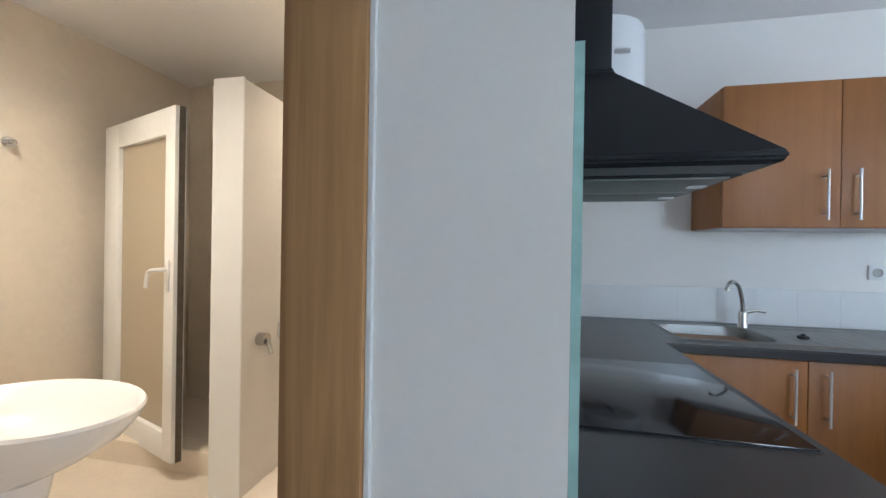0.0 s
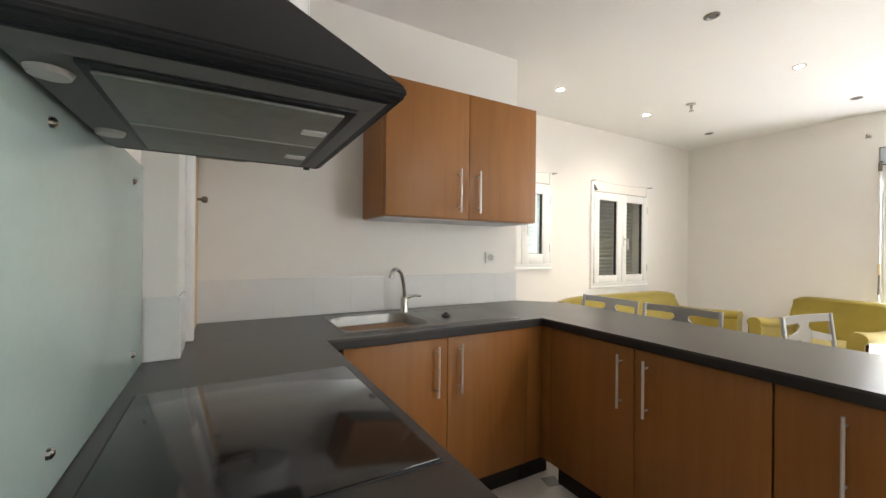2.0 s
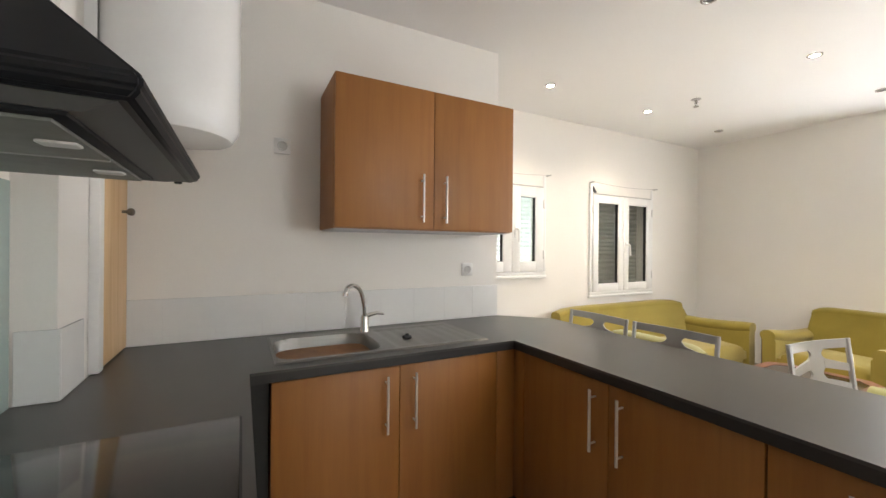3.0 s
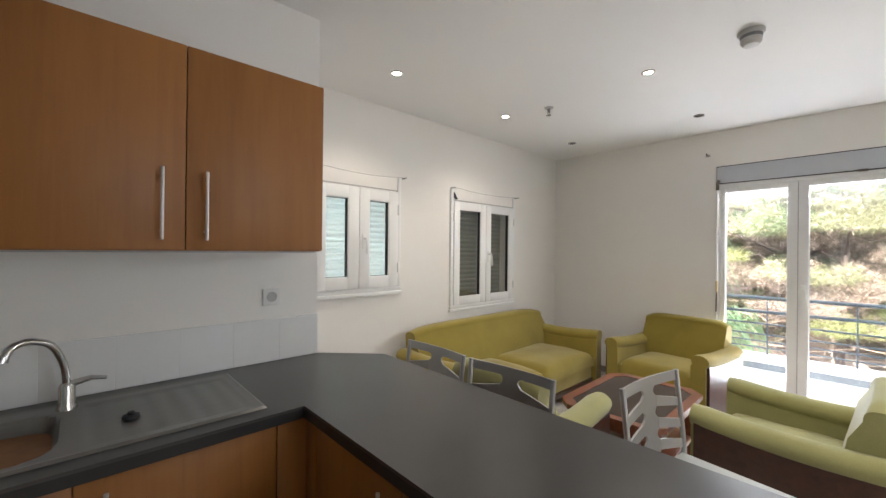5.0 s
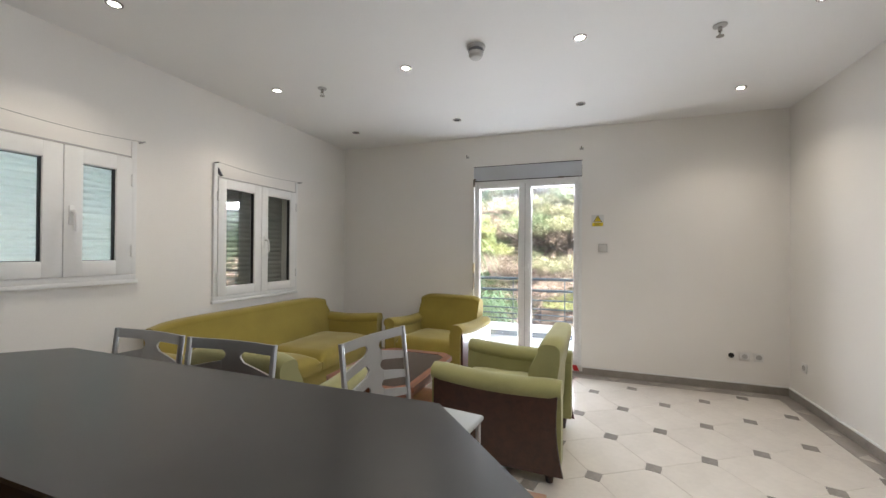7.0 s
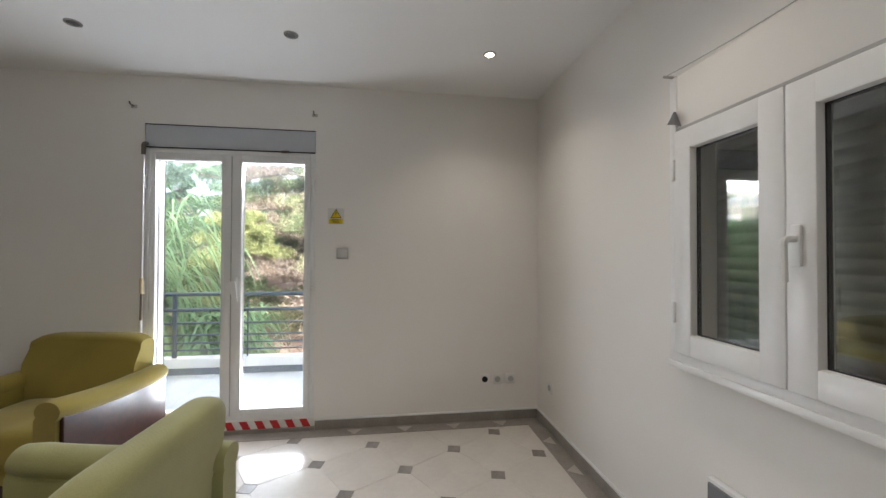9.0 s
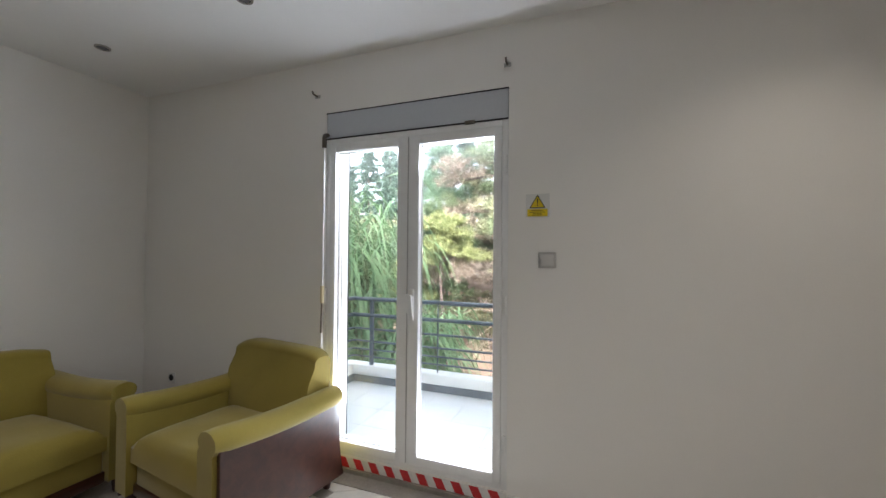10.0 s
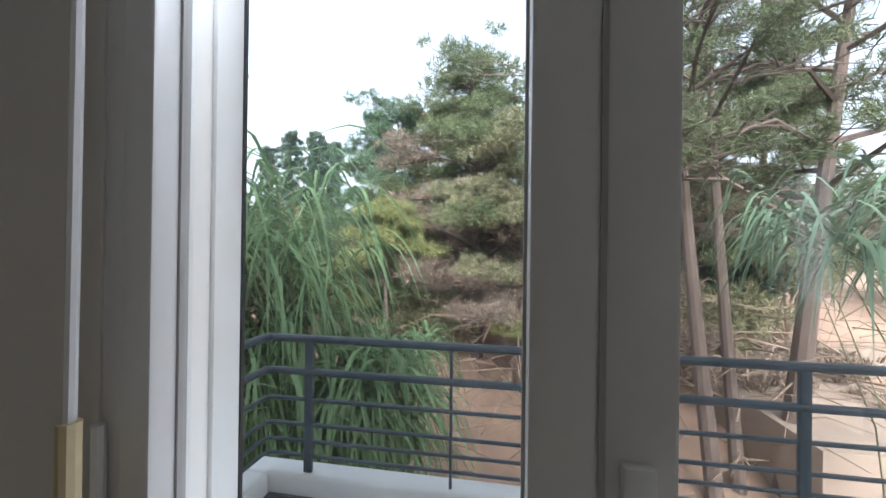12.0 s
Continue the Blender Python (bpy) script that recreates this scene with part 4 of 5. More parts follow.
socket(on_wall(2.246, KY - 0.001, 1.212, 180), "white wall socket beside the sink with a worn face")
socket(on_wall(1.142, KY - 0.001, 1.858, 180), "white wall socket high beside the wall cabinet")
socket(on_wall(XE - 0.001, -0.678, 0.335, 90), "open black socket hole low on the white wall", dark=True, cover=M_WALL)
socket(on_wall(XE - 0.001, -0.785, 0.331, 90), "white aerial and data socket low on the white wall")
socket(on_wall(XE - 0.001, -0.895, 0.331, 90), "white wall socket low on the white wall")
socket(on_wall(5.91, YS + 0.001, 0.33, 0), "small white wall socket low on the white wall")
socket(on_wall(XE - 0.001, 3.30, 0.40, 90), "white wall socket behind the sofa", dark=True)

# ---- signs and switch by the balcony door ----
sign = thing("warning_sign", Matrix.Translation((XE - 0.001, 0.508, 1.622)) @ Matrix.Diagonal((1, 0.77, 0.77, 1)), "yellow triangle warning sticker with a text strip on clear film", "sign")
part("film", box(-0.0012, 0, -0.08, 0.08, -0.055, 0.105), M_CLEAR, sign)


def flat(points, x, d, bm=None):
    b = bmesh.new()
    fr = [b.verts.new((x, y, z)) for y, z in points]
    bk = [b.verts.new((x + d, y, z)) for y, z in points]
    b.faces.new(fr)
    b.faces.new(bk[::-1])
    k = len(points)
    for i in range(k):
        b.faces.new((fr[i], fr[(i + 1) % k], bk[(i + 1) % k], bk[i]))
    bmesh.ops.recalc_face_normals(b, faces=b.faces[:])
    return merge(bm, b)


part("triangle_border", flat([(-0.054, 0.008), (0.054, 0.008), (0, 0.100)], -0.0035, 0.0015), M_BLACK, sign)
part("triangle", flat([(-0.044, 0.0135), (0.044, 0.0135), (0, 0.088)], -0.005, 0.0015), M_YELLOW, sign)
bm = flat([(-0.005, 0.072), (0.005, 0.072), (0.003, 0.036), (-0.003, 0.036)], -0.0065, 0.0015)
flat([(0.005 * math.cos(a), 0.0255 + 0.005 * math.sin(a)) for a in [2 * math.pi * i / 10 for i in range(10)]], -0.0065, 0.0015, bm)
part("exclamation_mark", bm, M_BLACK, sign)
part("text_strip", box(-0.0045, -0.0015, -0.068, 0.068, -0.050, 0.0), M_YELLOW, sign)
for z, w in ((-0.010, 0.04), (-0.021, 0.05), (-0.032, 0.03), (-0.041, 0.035)):
    part("text_bar", box(-0.0055, -0.0045, -w, w, z - 0.0018, z + 0.0018), M_BLACK, sign)
sw = thing("light_switch", Matrix.Translation((XE - 0.001, 0.457, 1.352)), "grey-white double light switch beside the balcony door", "light switch")
part("plate", box(-0.010, 0, -0.046, 0.046, -0.042, 0.042, 0.005), M_SWITCH, sw)
part("rocker", box(-0.014, -0.009, -0.034, 0.034, -0.030, 0.030, 0.003), M_ROCKER, sw)

# heater and air conditioner on the south wall
ht = thing("panel_heater", Matrix.Translation((3.44, YS + 0.012, 0.085)), "dark grey electric panel heater with white rim on the wall", "heater")
part("front_panel", box(0.012, 0.95, 0.02, 0.032, 0.0, 0.418, 0.004), M_HEATER, ht)
part("back_case", box(0.0, 0.962, -0.012, 0.021, -0.010, 0.430, 0.004), M_ENAMEL, ht, "white steel back case")
part("valve", tube([(0.42, 0.01, 0.43), (0.42, 0.015, 0.46), (0.42, 0.02, 0.50)], 0.013, 10, None, [0.009, 0.016, 0.012]), M_PLASTG, ht)
ac = thing("air_conditioner", Matrix.Translation((2.78, YS, 2.20)), "white split air conditioner high on the wall", "air conditioner")
part("case", loft([[(x, 0.002 + dy * k, z * 1.0) for dy, z in ((0, 0), (0.10, 0), (0.17, 0.035), (0.20, 0.09), (0.205, 0.24), (0.17, 0.285), (0, 0.29))] for x, k in ((0, 0.93), (0.02, 1.0), (0.80, 1.0), (0.82, 0.93))]), M_PLAST, ac)
part("louvre", box(0.06, 0.76, 0.11, 0.168, 0.014, 0.024, 0.003), M_PLASTG, ac)

# ---- ceiling fixtures ----


def downlight(x, y, lit, seen=True):
    """A recessed spot with its lamp."""
    d = thing("downlight", Matrix.Translation((x, y, ZC)), "small round recessed ceiling spot, lit warm white" if lit else "small round recessed ceiling spot, switched off", "ceiling light", "recessed ceiling spots")
    n = 24
    part("rim", loft([[(r * math.cos(2 * math.pi * i / n), r * math.sin(2 * math.pi * i / n), z) for i in range(n)] for r, z in ((0.042, -0.0005), (0.041, -0.006), (0.030, -0.007), (0.027, -0.001))], True, False), M_STEEL, d, "thin metal rim")
    part("lamp", lathe([(0.027, -0.0045), (0.027, -0.0015)], n), M_LAMP_ON if lit else M_LAMP_OFF, d)
    if lit:
        li = new("spot_lamp", bpy.data.lights.new("spot_lamp", "SPOT"))
        li.data.energy, li.data.color, li.data.shadow_soft_size = SPOT_W, (1.0, 0.86, 0.70), 0.035
        li.data.spot_size, li.data.spot_blend = radians(125), 0.85
        li.parent = d
        li.matrix_world = look((x, y, ZC - 0.02), (x + 0.001, y, 0))


SPOT_W = 2.3
for x, y, lit in ((3.13, 3.08, 1), (3.10, 1.885, 0), (3.13, 0.68, 1), (3.13, -0.54, 1), (4.333, 3.08, 1), (4.324, 1.883, 1), (4.314, 0.68, 1), (4.32, -0.53, 1),
                  (5.55, 3.09, 0), (5.51, 1.87, 0), (5.46, 0.68, 0), (5.513, -0.544, 1), (1.93, 0.68, 0), (1.93, 1.885, 0)):
    downlight(x, y, lit)

for x, y in ((4.426, 2.696), (4.45, -0.10)):
    s = thing("sprinkler", Matrix.Translation((x, y, ZC)), "small metal fire sprinkler head in the ceiling", "sprinkler", "sprinklers")
    part("rose", lathe([(0.038, 0), (0.036, -0.006), (0.014, -0.010)], 20), M_PLASTG, s)
    part("stem", lathe([(0.011, -0.008), (0.011, -0.035), (0.006, -0.04)], 12), M_STEEL, s)
    for k in (-1, 1):
        part("arm", tube([(0.010 * k, 0, -0.03), (0.016 * k, 0, -0.045), (0.004 * k, 0, -0.062)], 0.003, 6), M_STEEL, s)
    part("deflector", lathe([(0.020, -0.062), (0.021, -0.066), (0.005, -0.067)], 16), M_STEEL, s)
sm = thing("smoke_detector", Matrix.Translation((4.21, 1.323, ZC)), "round grey-white smoke detector on the ceiling", "smoke detector")
part("base", lathe([(0.062, 0), (0.062, -0.012), (0.055, -0.022)], 28), M_PLASTG, sm)
part("collar", lathe([(0.050, -0.021), (0.050, -0.038), (0.046, -0.040)], 28), M_HEATER, sm)
part("dome", lathe([(0.048, -0.039), (0.048, -0.060), (0.036, -0.076), (0.015, -0.082)], 28), M_SWITCH, sm)

# ---- upholstered furniture ----


def roll_arm(x0, x1, y_front, y_back, ztop, zbot, fabric, parent, inner, name="arm"):
    """A scroll arm: a fat roll on a padded slab, front to back, sagging a little."""
    cx, w = (x0 + x1) / 2, (x1 - x0)
    rings = []
    steps = 12
    for j in range(steps + 1):
        s = j / steps
        y = y_front + (y_back - y_front) * s
        dip = -0.022 * math.sin(math.pi * s) - 0.020 * s
        k = 1.0 if 0.02 < s < 0.99 else 0.86
        r = w / 2 * k
        rr = 0.060
        prof = []
        for i in range(15):
            a = radians(-30 + 240 * i / 14)
            prof.append((cx + r * math.cos(a), y, ztop - rr + dip + rr * k * math.sin(a)))
        lo, hi = (-0.070, 0.042) if inner < 0 else (-0.042, 0.070)
        for dx, z in ((lo, ztop - 0.105), (lo, zbot), (hi, zbot), (hi, ztop - 0.105)):
            prof.append((cx + dx, y, z + (dip if z > 0.3 else 0)))
        rings.append(prof)
    return part(name, loft(rings), fabric, parent)


def seating(name, m, w, label, category, fabric, depth=0.80, seats=1, group="", top=0.752, arm=0.605):
    """A sofa or armchair facing -y, centred on x, its front at y = 0."""
    s = thing(name, m, label, category, group)
    aw = 0.155
    h = w / 2
    roll_arm(-h, -h + aw, 0.0, depth - 0.035, arm, 0.10, fabric, s, 1)
    roll_arm(h - aw, h, 0.0, depth - 0.035, arm, 0.10, fabric, s, -1)
    for k in (-1, 1):
        x = k * (h - aw / 2 + 0.054)
        # the rear edge sweeps in at the waist and out at the foot
        edge = [(depth - 0.050 - 0.022 * math.sin(math.pi * i / 9) + 0.03 * (1 - i / 9), 0.06 + 0.455 * i / 9) for i in range(10)]
        poly = [(0.02, 0.515), (0.02, 0.06)] + edge
        b = loft([[(x - 0.011, y, z) for y, z in poly], [(x + 0.011, y, z) for y, z in poly]])
        bmesh.ops.bevel(b, geom=[e for e in b.edges if abs(e.verts[0].co.x - e.verts[1].co.x) < 1e-6], offset=0.003, segments=2, affect="EDGES")
        part("side_panel", b, M_MAHOG, s, "dark polished wood side panel")
    iw = w - 2 * aw + 0.02
    # back: a slab that leans back, with a soft squared top
    rings = []
    n = 18
    for j in range(n + 1):
        u = -1 + 2 * j / n
        x = u * (iw / 2 + 0.045)
        cr = 1 - 0.05 * abs(u) ** 8
        prof = []
        for i in range(14):
            a = math.pi * (-0.10 + 1.12 * i / 13)
            ca, sa = math.cos(a), math.sin(a)
            sq = (abs(ca) ** 3 + abs(sa) ** 3) ** (-1 / 3)
            prof.append((x, depth - 0.092 + 0.066 * ca * sq * cr - 0.02 * abs(u) ** 6, top * cr + 0.052 * sa * sq))
        prof.append((x, depth - 0.222, 0.62))
        prof.append((x, depth - 0.258 + 0.012 * abs(u) ** 4, 0.46))
        prof.append((x, depth - 0.262, 0.28))
        prof.append((x, depth - 0.085, 0.28))
        prof.append((x, depth - 0.075, 0.50))
        prof.append((x, depth - 0.050, 0.66))
        rings.append(prof)
    part("backrest", loft(rings), fabric, s)
    part("back_panel", box(-h + 0.10, h - 0.10, depth - 0.14, depth - 0.115, 0.10, 0.55, 0.006), fabric, s)
    part("seat_base", box(-iw / 2, iw / 2, 0.045, depth - 0.12, 0.12, 0.285, 0.02, 3), fabric, s)
    part("front_rail", box(-iw / 2, iw / 2, 0.035, 0.055, 0.09, 0.15, 0.004), M_MAHOG, s, "dark wood front rail")
    cw = iw / seats
    for i in range(seats):
        cx = -iw / 2 + cw * (i + 0.5)
        part("seat_cushion", cushion(cx, (depth - 0.22) / 2 + 0.02, 0.335, cw - 0.006, depth - 0.22, 0.13, 0.03, 0.055, None, 24), fabric, s)
    for x in (-h + 0.07, h - 0.07):
        for y in (0.06, depth - 0.10):
            part("foot", loft([[(x + r * math.cos(a), y + r * math.sin(a), z) for a in [2 * math.pi * i / 10 for i in range(10)]] for r, z in ((0.02, 0), (0.028, 0.05), (0.026, 0.10))]), M_MAHOG, s)
    return s


seating("sofa", pose(4.545, 2.74, 0, 0, 0, 0), 2.09, "long olive green sofa with rolled arms against the white wall", "sofa", M_FAB, 0.86, 2, "", 0.735, 0.635)
seating("armchair", pose(5.345, 2.185, 0, 0, 0, -98), 0.94, "olive green armchair with rolled arms beside the balcony door", "armchair", M_FAB, 0.80, 1, "armchairs round the table")
seating("armchair", pose(4.45, 1.53, 0, 0, 0, 177), 0.88, "sage green armchair with dark wood side panels by the table", "armchair", M_FABL, 0.82, 1, "armchairs round the table")
seating("armchair", pose(3.87, 2.30, 0, 0, 0, 90), 0.80, "sage green armchair with rolled arms behind the bar chairs", "armchair", M_FABL, 0.70, 1, "armchairs round the table")

# coffee table
ct = thing("coffee_table", Matrix.Translation((4.36, 1.975, 0)), "low cherry wood coffee table with smoked glass top and shelf", "coffee table")
tw, td, ch = 0.47, 0.325, 0.09


def oct_pts(w, d, c):
    return [(-w + c, -d), (w - c, -d), (w, -d + c), (w, d - c), (w - c, d), (-w + c, d), (-w, d - c), (-w, -d + c)]


outer, inner = oct_pts(tw, td, ch), oct_pts(tw - 0.06, td - 0.06, ch - 0.02)
b = loft([[(x, y, z) for x, y in p] for p, z in ((inner, 0.450), (outer, 0.452), (outer, 0.42), (inner, 0.415), (inner, 0.450))], True, False)
part("top_frame", b, M_TABLE, ct)
part("glass_top", prism(inner, 0.440, 0.448), M_TABLEG, ct, "smoked brown glass top")
part("shelf", prism(oct_pts(tw - 0.05, td - 0.05, ch), 0.13, 0.155, 0.003), M_TABLE, ct)
part("apron", loft([[(x, y, z) for x, y in p] for p, z in ((oct_pts(tw - 0.035, td - 0.035, ch - 0.01), 0.42), (oct_pts(tw - 0.035, td - 0.035, ch - 0.01), 0.36), (oct_pts(tw - 0.055, td - 0.055, ch - 0.02), 0.36), (oct_pts(tw - 0.055, td - 0.055, ch - 0.02), 0.42))], True, False), M_TABLE, ct)
for x in (-tw + 0.09, tw - 0.09):
    for y in (-td + 0.09, td - 0.09):
        part("leg", loft([[(x + sx * k, y + sy * k, z) for sx, sy in ((-1, -1), (1, -1), (1, 1), (-1, 1))] for k, z in ((0.026, 0), (0.034, 0.10), (0.034, 0.36))]), M_TABLE, ct)

# bar chairs
def bar_chair(m, label):
    """A counter-height chair facing -y; back at y = 0.40."""
    c = thing("bar_chair", m, label, "chair", "bar chairs")
    w = 0.205
    part("seat", box(-w + 0.01, w - 0.01, 0.0, 0.385, 0.605, 0.628, 0.010, 3), M_SEAT, c, "light grey moulded seat")
    for k in (-1, 1):
        part("back_post", tube(bend([(k * w, 0.375, 0.0), (k * w, 0.375, 0.62), (k * w, 0.415, 0.955)], 0.1), 0.011, 8), M_ALU, c)
        part("front_leg", tube([(k * (w - 0.015), 0.025, 0.0), (k * (w - 0.015), 0.025, 0.605)], 0.011, 8), M_ALU, c)
        part("side_stretcher", tube([(k * (w - 0.01), 0.03, 0.22), (k * w, 0.375, 0.22)], 0.008, 8), M_ALU, c)
    part("foot_rest", tube([(-w + 0.015, 0.025, 0.25), (w - 0.015, 0.025, 0.25)], 0.008, 8), M_ALU, c)
    part("seat_rail", tube([(-w, 0.375, 0.59), (w, 0.375, 0.59)], 0.009, 8), M_ALU, c)
    # backrest: bars of a pressed panel, joined down the middle
    def y_at(z):
        return 0.378 + max(0.0, z - 0.62) * 0.115
    def band(x0, x1, z0, z1, z2, z3):
        steps = 10
        rings = []
        for j in range(steps + 1):
            s = j / steps
            x = x0 + (x1 - x0) * s
            za, zb = z0 + (z2 - z0) * s, z1 + (z3 - z1) * s
            bow = 0.018 * (1 - (x / w) ** 2)
            rings.append([(x, y_at(za) + bow - 0.004, za), (x, y_at(za) + bow + 0.004, za), (x, y_at(zb) + bow + 0.004, zb), (x, y_at(zb) + bow - 0.004, zb)])
        return loft(rings)
    part("back_top_bar", band(-w, w, 0.915, 0.953, 0.915, 0.953), M_ALU, c)
    for z in (0.82, 0.735, 0.655):
        for k in (-1, 1):
            part("back_slat", band(k * 0.05, k * w, z + 0.015, z + 0.055, z - 0.010, z + 0.022), M_ALU, c)
    rings = []
    for j in range(41):
        z = 0.640 + 0.28 * j / 40
        hw = 0.054 + 0.018 * math.cos(2 * math.pi * (z - 0.690) / 0.0825)
        rings.append([(-hw, y_at(z) + 0.014, z), (hw, y_at(z) + 0.014, z), (hw, y_at(z) + 0.022, z), (-hw, y_at(z) + 0.022, z)])
    part("back_spine", loft(rings), M_ALU, c)
    return c


first = bar_chair(pose(2.47, 2.40, 0, 0, 0, -91), "grey metal bar chair with cut-out back, pushed under the bar")
copy_thing(first, pose(2.465, 1.91, 0, 0, 0, -88))
third = copy_thing(first, pose(3.135, 1.065, 0, 0, 0, -8))
third["label"] = "grey metal bar chair with cut-out back, turned from the bar"

# ---- bathroom seen at the start ----
bm = box(-2.6, -2.45, BY + 0.14, 3.3, 0, ZC)
structure("wall_bath_west", bm, M_BATH, "cream tiled bathroom wall")
structure("wall_bath_north", box(-2.45, 0.18, 3.15, 3.3, 0, ZC), M_BATH, "cream tiled bathroom wall")
structure("floor_bath", box(-2.45, 0.18, BY, 3.15, -0.01, 0.006), M_BATHF, "cream bathroom floor tiles")
structure("wall_shower_partition", box(-1.215, -1.045, 2.06, 3.15, 0, 2.16, 0.006), M_BATHG, "tiled shower partition wall")
structure("trim_shower_partition", box(-1.22, -1.04, 2.052, 2.062, 0, 2.165, 0.002), M_WTILE, "white tiled end of the shower partition")
structure("trim_shower_step", box(-2.45, -1.215, 2.20, 2.34, 0, 0.14, 0.006), M_BATH, "cream tiled shower threshold")
cas = tagged(new("door_2"), "pine door frame of the bathroom", "door", "", "structure")
part("jamb", box(0.091, 0.190, BY - 0.012, BY + 0.15, 0, 2.09, 0.004), M_PINE, cas)
part("jamb_far", box(-0.86, -0.76, BY - 0.012, BY + 0.15, 0, 2.09, 0.004), M_PINE, cas)
part("head", box(-0.86, 0.190, BY - 0.012, BY + 0.15, 2.09, 2.18, 0.004), M_PINE, cas)
part("stop", box(0.072, 0.091, BY + 0.05, BY + 0.10, 0, 2.09, 0.003), M_PINE, cas)
structure("trim_corner_bead", box(0.1905, 0.197, BY - 0.006, BY + 0.001, 0, 2.18, 0.001), M_KERB, "white sealant bead beside the pine frame")

sd = thing("shower_screen", pose(-1.475, 2.10, 0.12, 0, 0, 161), "white framed shower door with a frosted pane, standing ajar", "door")
W, H = 0.90, 1.94
bm = box(0, 0.105, -0.04, 0.02, 0, H, 0.005)
box(W - 0.20, W, -0.04, 0.02, 0, H, 0.005, bm=bm)
box(0.10, W - 0.195, -0.04, 0.02, 0, 0.15, 0.005, bm=bm)
box(0.10, W - 0.195, -0.04, 0.02, H - 0.15, H, 0.005, bm=bm)
part("door_frame", bm, M_UPVC, sd)
part("frosted_pane", box(0.10, W - 0.195, -0.015, -0.005, 0.145, H - 0.145), M_FROST, sd, "beige frosted glass pane")
part("gasket", box(-0.006, 0.0, -0.030, 0.000, 0.0, H), M_BRASS, sd)
lv = part("handle_plate", box(0.035, 0.065, 0.02, 0.032, 0.93, 1.10, 0.004), M_UPVC, sd)
part("lever", tube(bend([(0.05, 0.03, 1.05), (0.05, 0.08, 1.05), (0.13, 0.085, 1.04), (0.15, 0.085, 0.95)], 0.03), 0.011, 8), M_UPVC, lv)

bas = thing("wash_basin", Matrix.Translation((-1.20, 1.30, -0.03)), "white oval ceramic wash basin on a pedestal", "wash basin")
n = 40


def oval(rx, ry, z, dy=0.0):
    return [(rx * math.cos(2 * math.pi * i / n), dy + ry * math.sin(2 * math.pi * i / n), z) for i in range(n)]


part("bowl", loft([oval(0.10, 0.09, 0.60, -0.05), oval(0.20, 0.15, 0.65, -0.03), oval(0.29, 0.20, 0.71), oval(0.345, 0.235, 0.77), oval(0.36, 0.245, 0.80), oval(0.355, 0.24, 0.81), oval(0.33, 0.22, 0.80), oval(0.27, 0.18, 0.73), oval(0.18, 0.12, 0.68), oval(0.03, 0.03, 0.665)]), M_ENAMEL, bas)
part("pedestal", loft([oval(0.10, 0.09, 0.0, -0.05), oval(0.085, 0.08, 0.10, -0.05), oval(0.085, 0.08, 0.50, -0.05), oval(0.11, 0.10, 0.62, -0.05)]), M_ENAMEL, bas)
part("wall_mount", box(-0.10, 0.10, -0.43, -0.18, 0.66, 0.80, 0.01), M_ENAMEL, bas)
th = thing("towel_holder", Matrix.Translation((-2.449, 1.95, 1.86)), "small round chrome towel holder on the tiled wall", "towel holder")
part("disc", tube([(0, 0, 0), (0.012, 0, 0)], 0.03, 20), M_CHROME, th)
part("peg", tube([(0.01, 0, 0), (0.05, 0, 0), (0.055, 0, -0.01)], 0.012, 12), M_CHROME, th)
shm = thing("shower_mixer", Matrix.Translation((-1.043, 2.20, 0.80)), "chrome shower mixer with a white hose on the partition", "shower mixer")
part("body", tube([(0, 0, 0), (0.05, 0, 0)], 0.035, 16), M_CHROME, shm)
part("lever", tube([(0.05, 0, 0), (0.07, -0.01, -0.02), (0.09, -0.02, -0.07)], 0.012, 8), M_CHROME, shm)
part("holder", box(0, 0.04, 0.16, 0.20, -0.04, 0.06, 0.005), M_PLAST, shm)
part("hose", tube([(0.03 + 0.03 * math.sin(i * 0.4), 0.18 - 0.02 * math.sin(i * 0.5) + 0.012 * i, -0.20 - 0.045 * i) for i in range(12)], 0.008, 8), M_PLAST, shm, "white shower hose")

# all out of view; the third is added only to brighten the shower
for x, y, e in ((-1.85, 1.35, 6.4), (-0.75, 1.35, 2.4), (-0.70, 2.90, 7.0)):
    bl = thing("bath_downlight", Matrix.Translation((x, y, ZC)), "unseen small round recessed bathroom spot, lit warm", "ceiling light", "bathroom spots")
    part("rim", lathe([(0.046, -0.0005), (0.045, -0.006), (0.036, -0.007)], 24), M_STEEL, bl)
    part("lamp", lathe([(0.033, -0.0095), (0.033, -0.0065)], 24), M_LAMP_ON, bl)
    li = new("bath_bulb", bpy.data.lights.new("bath_bulb", "SPOT"))
    li.data.energy, li.data.color, li.data.shadow_soft_size = e, (1.0, 0.74, 0.48), 0.12
    li.data.spot_size, li.data.spot_blend = radians(140), 0.9
    li.parent = bl
    li.matrix_world = look((x, y, ZC - 0.03), (x + 0.001, y, 0))

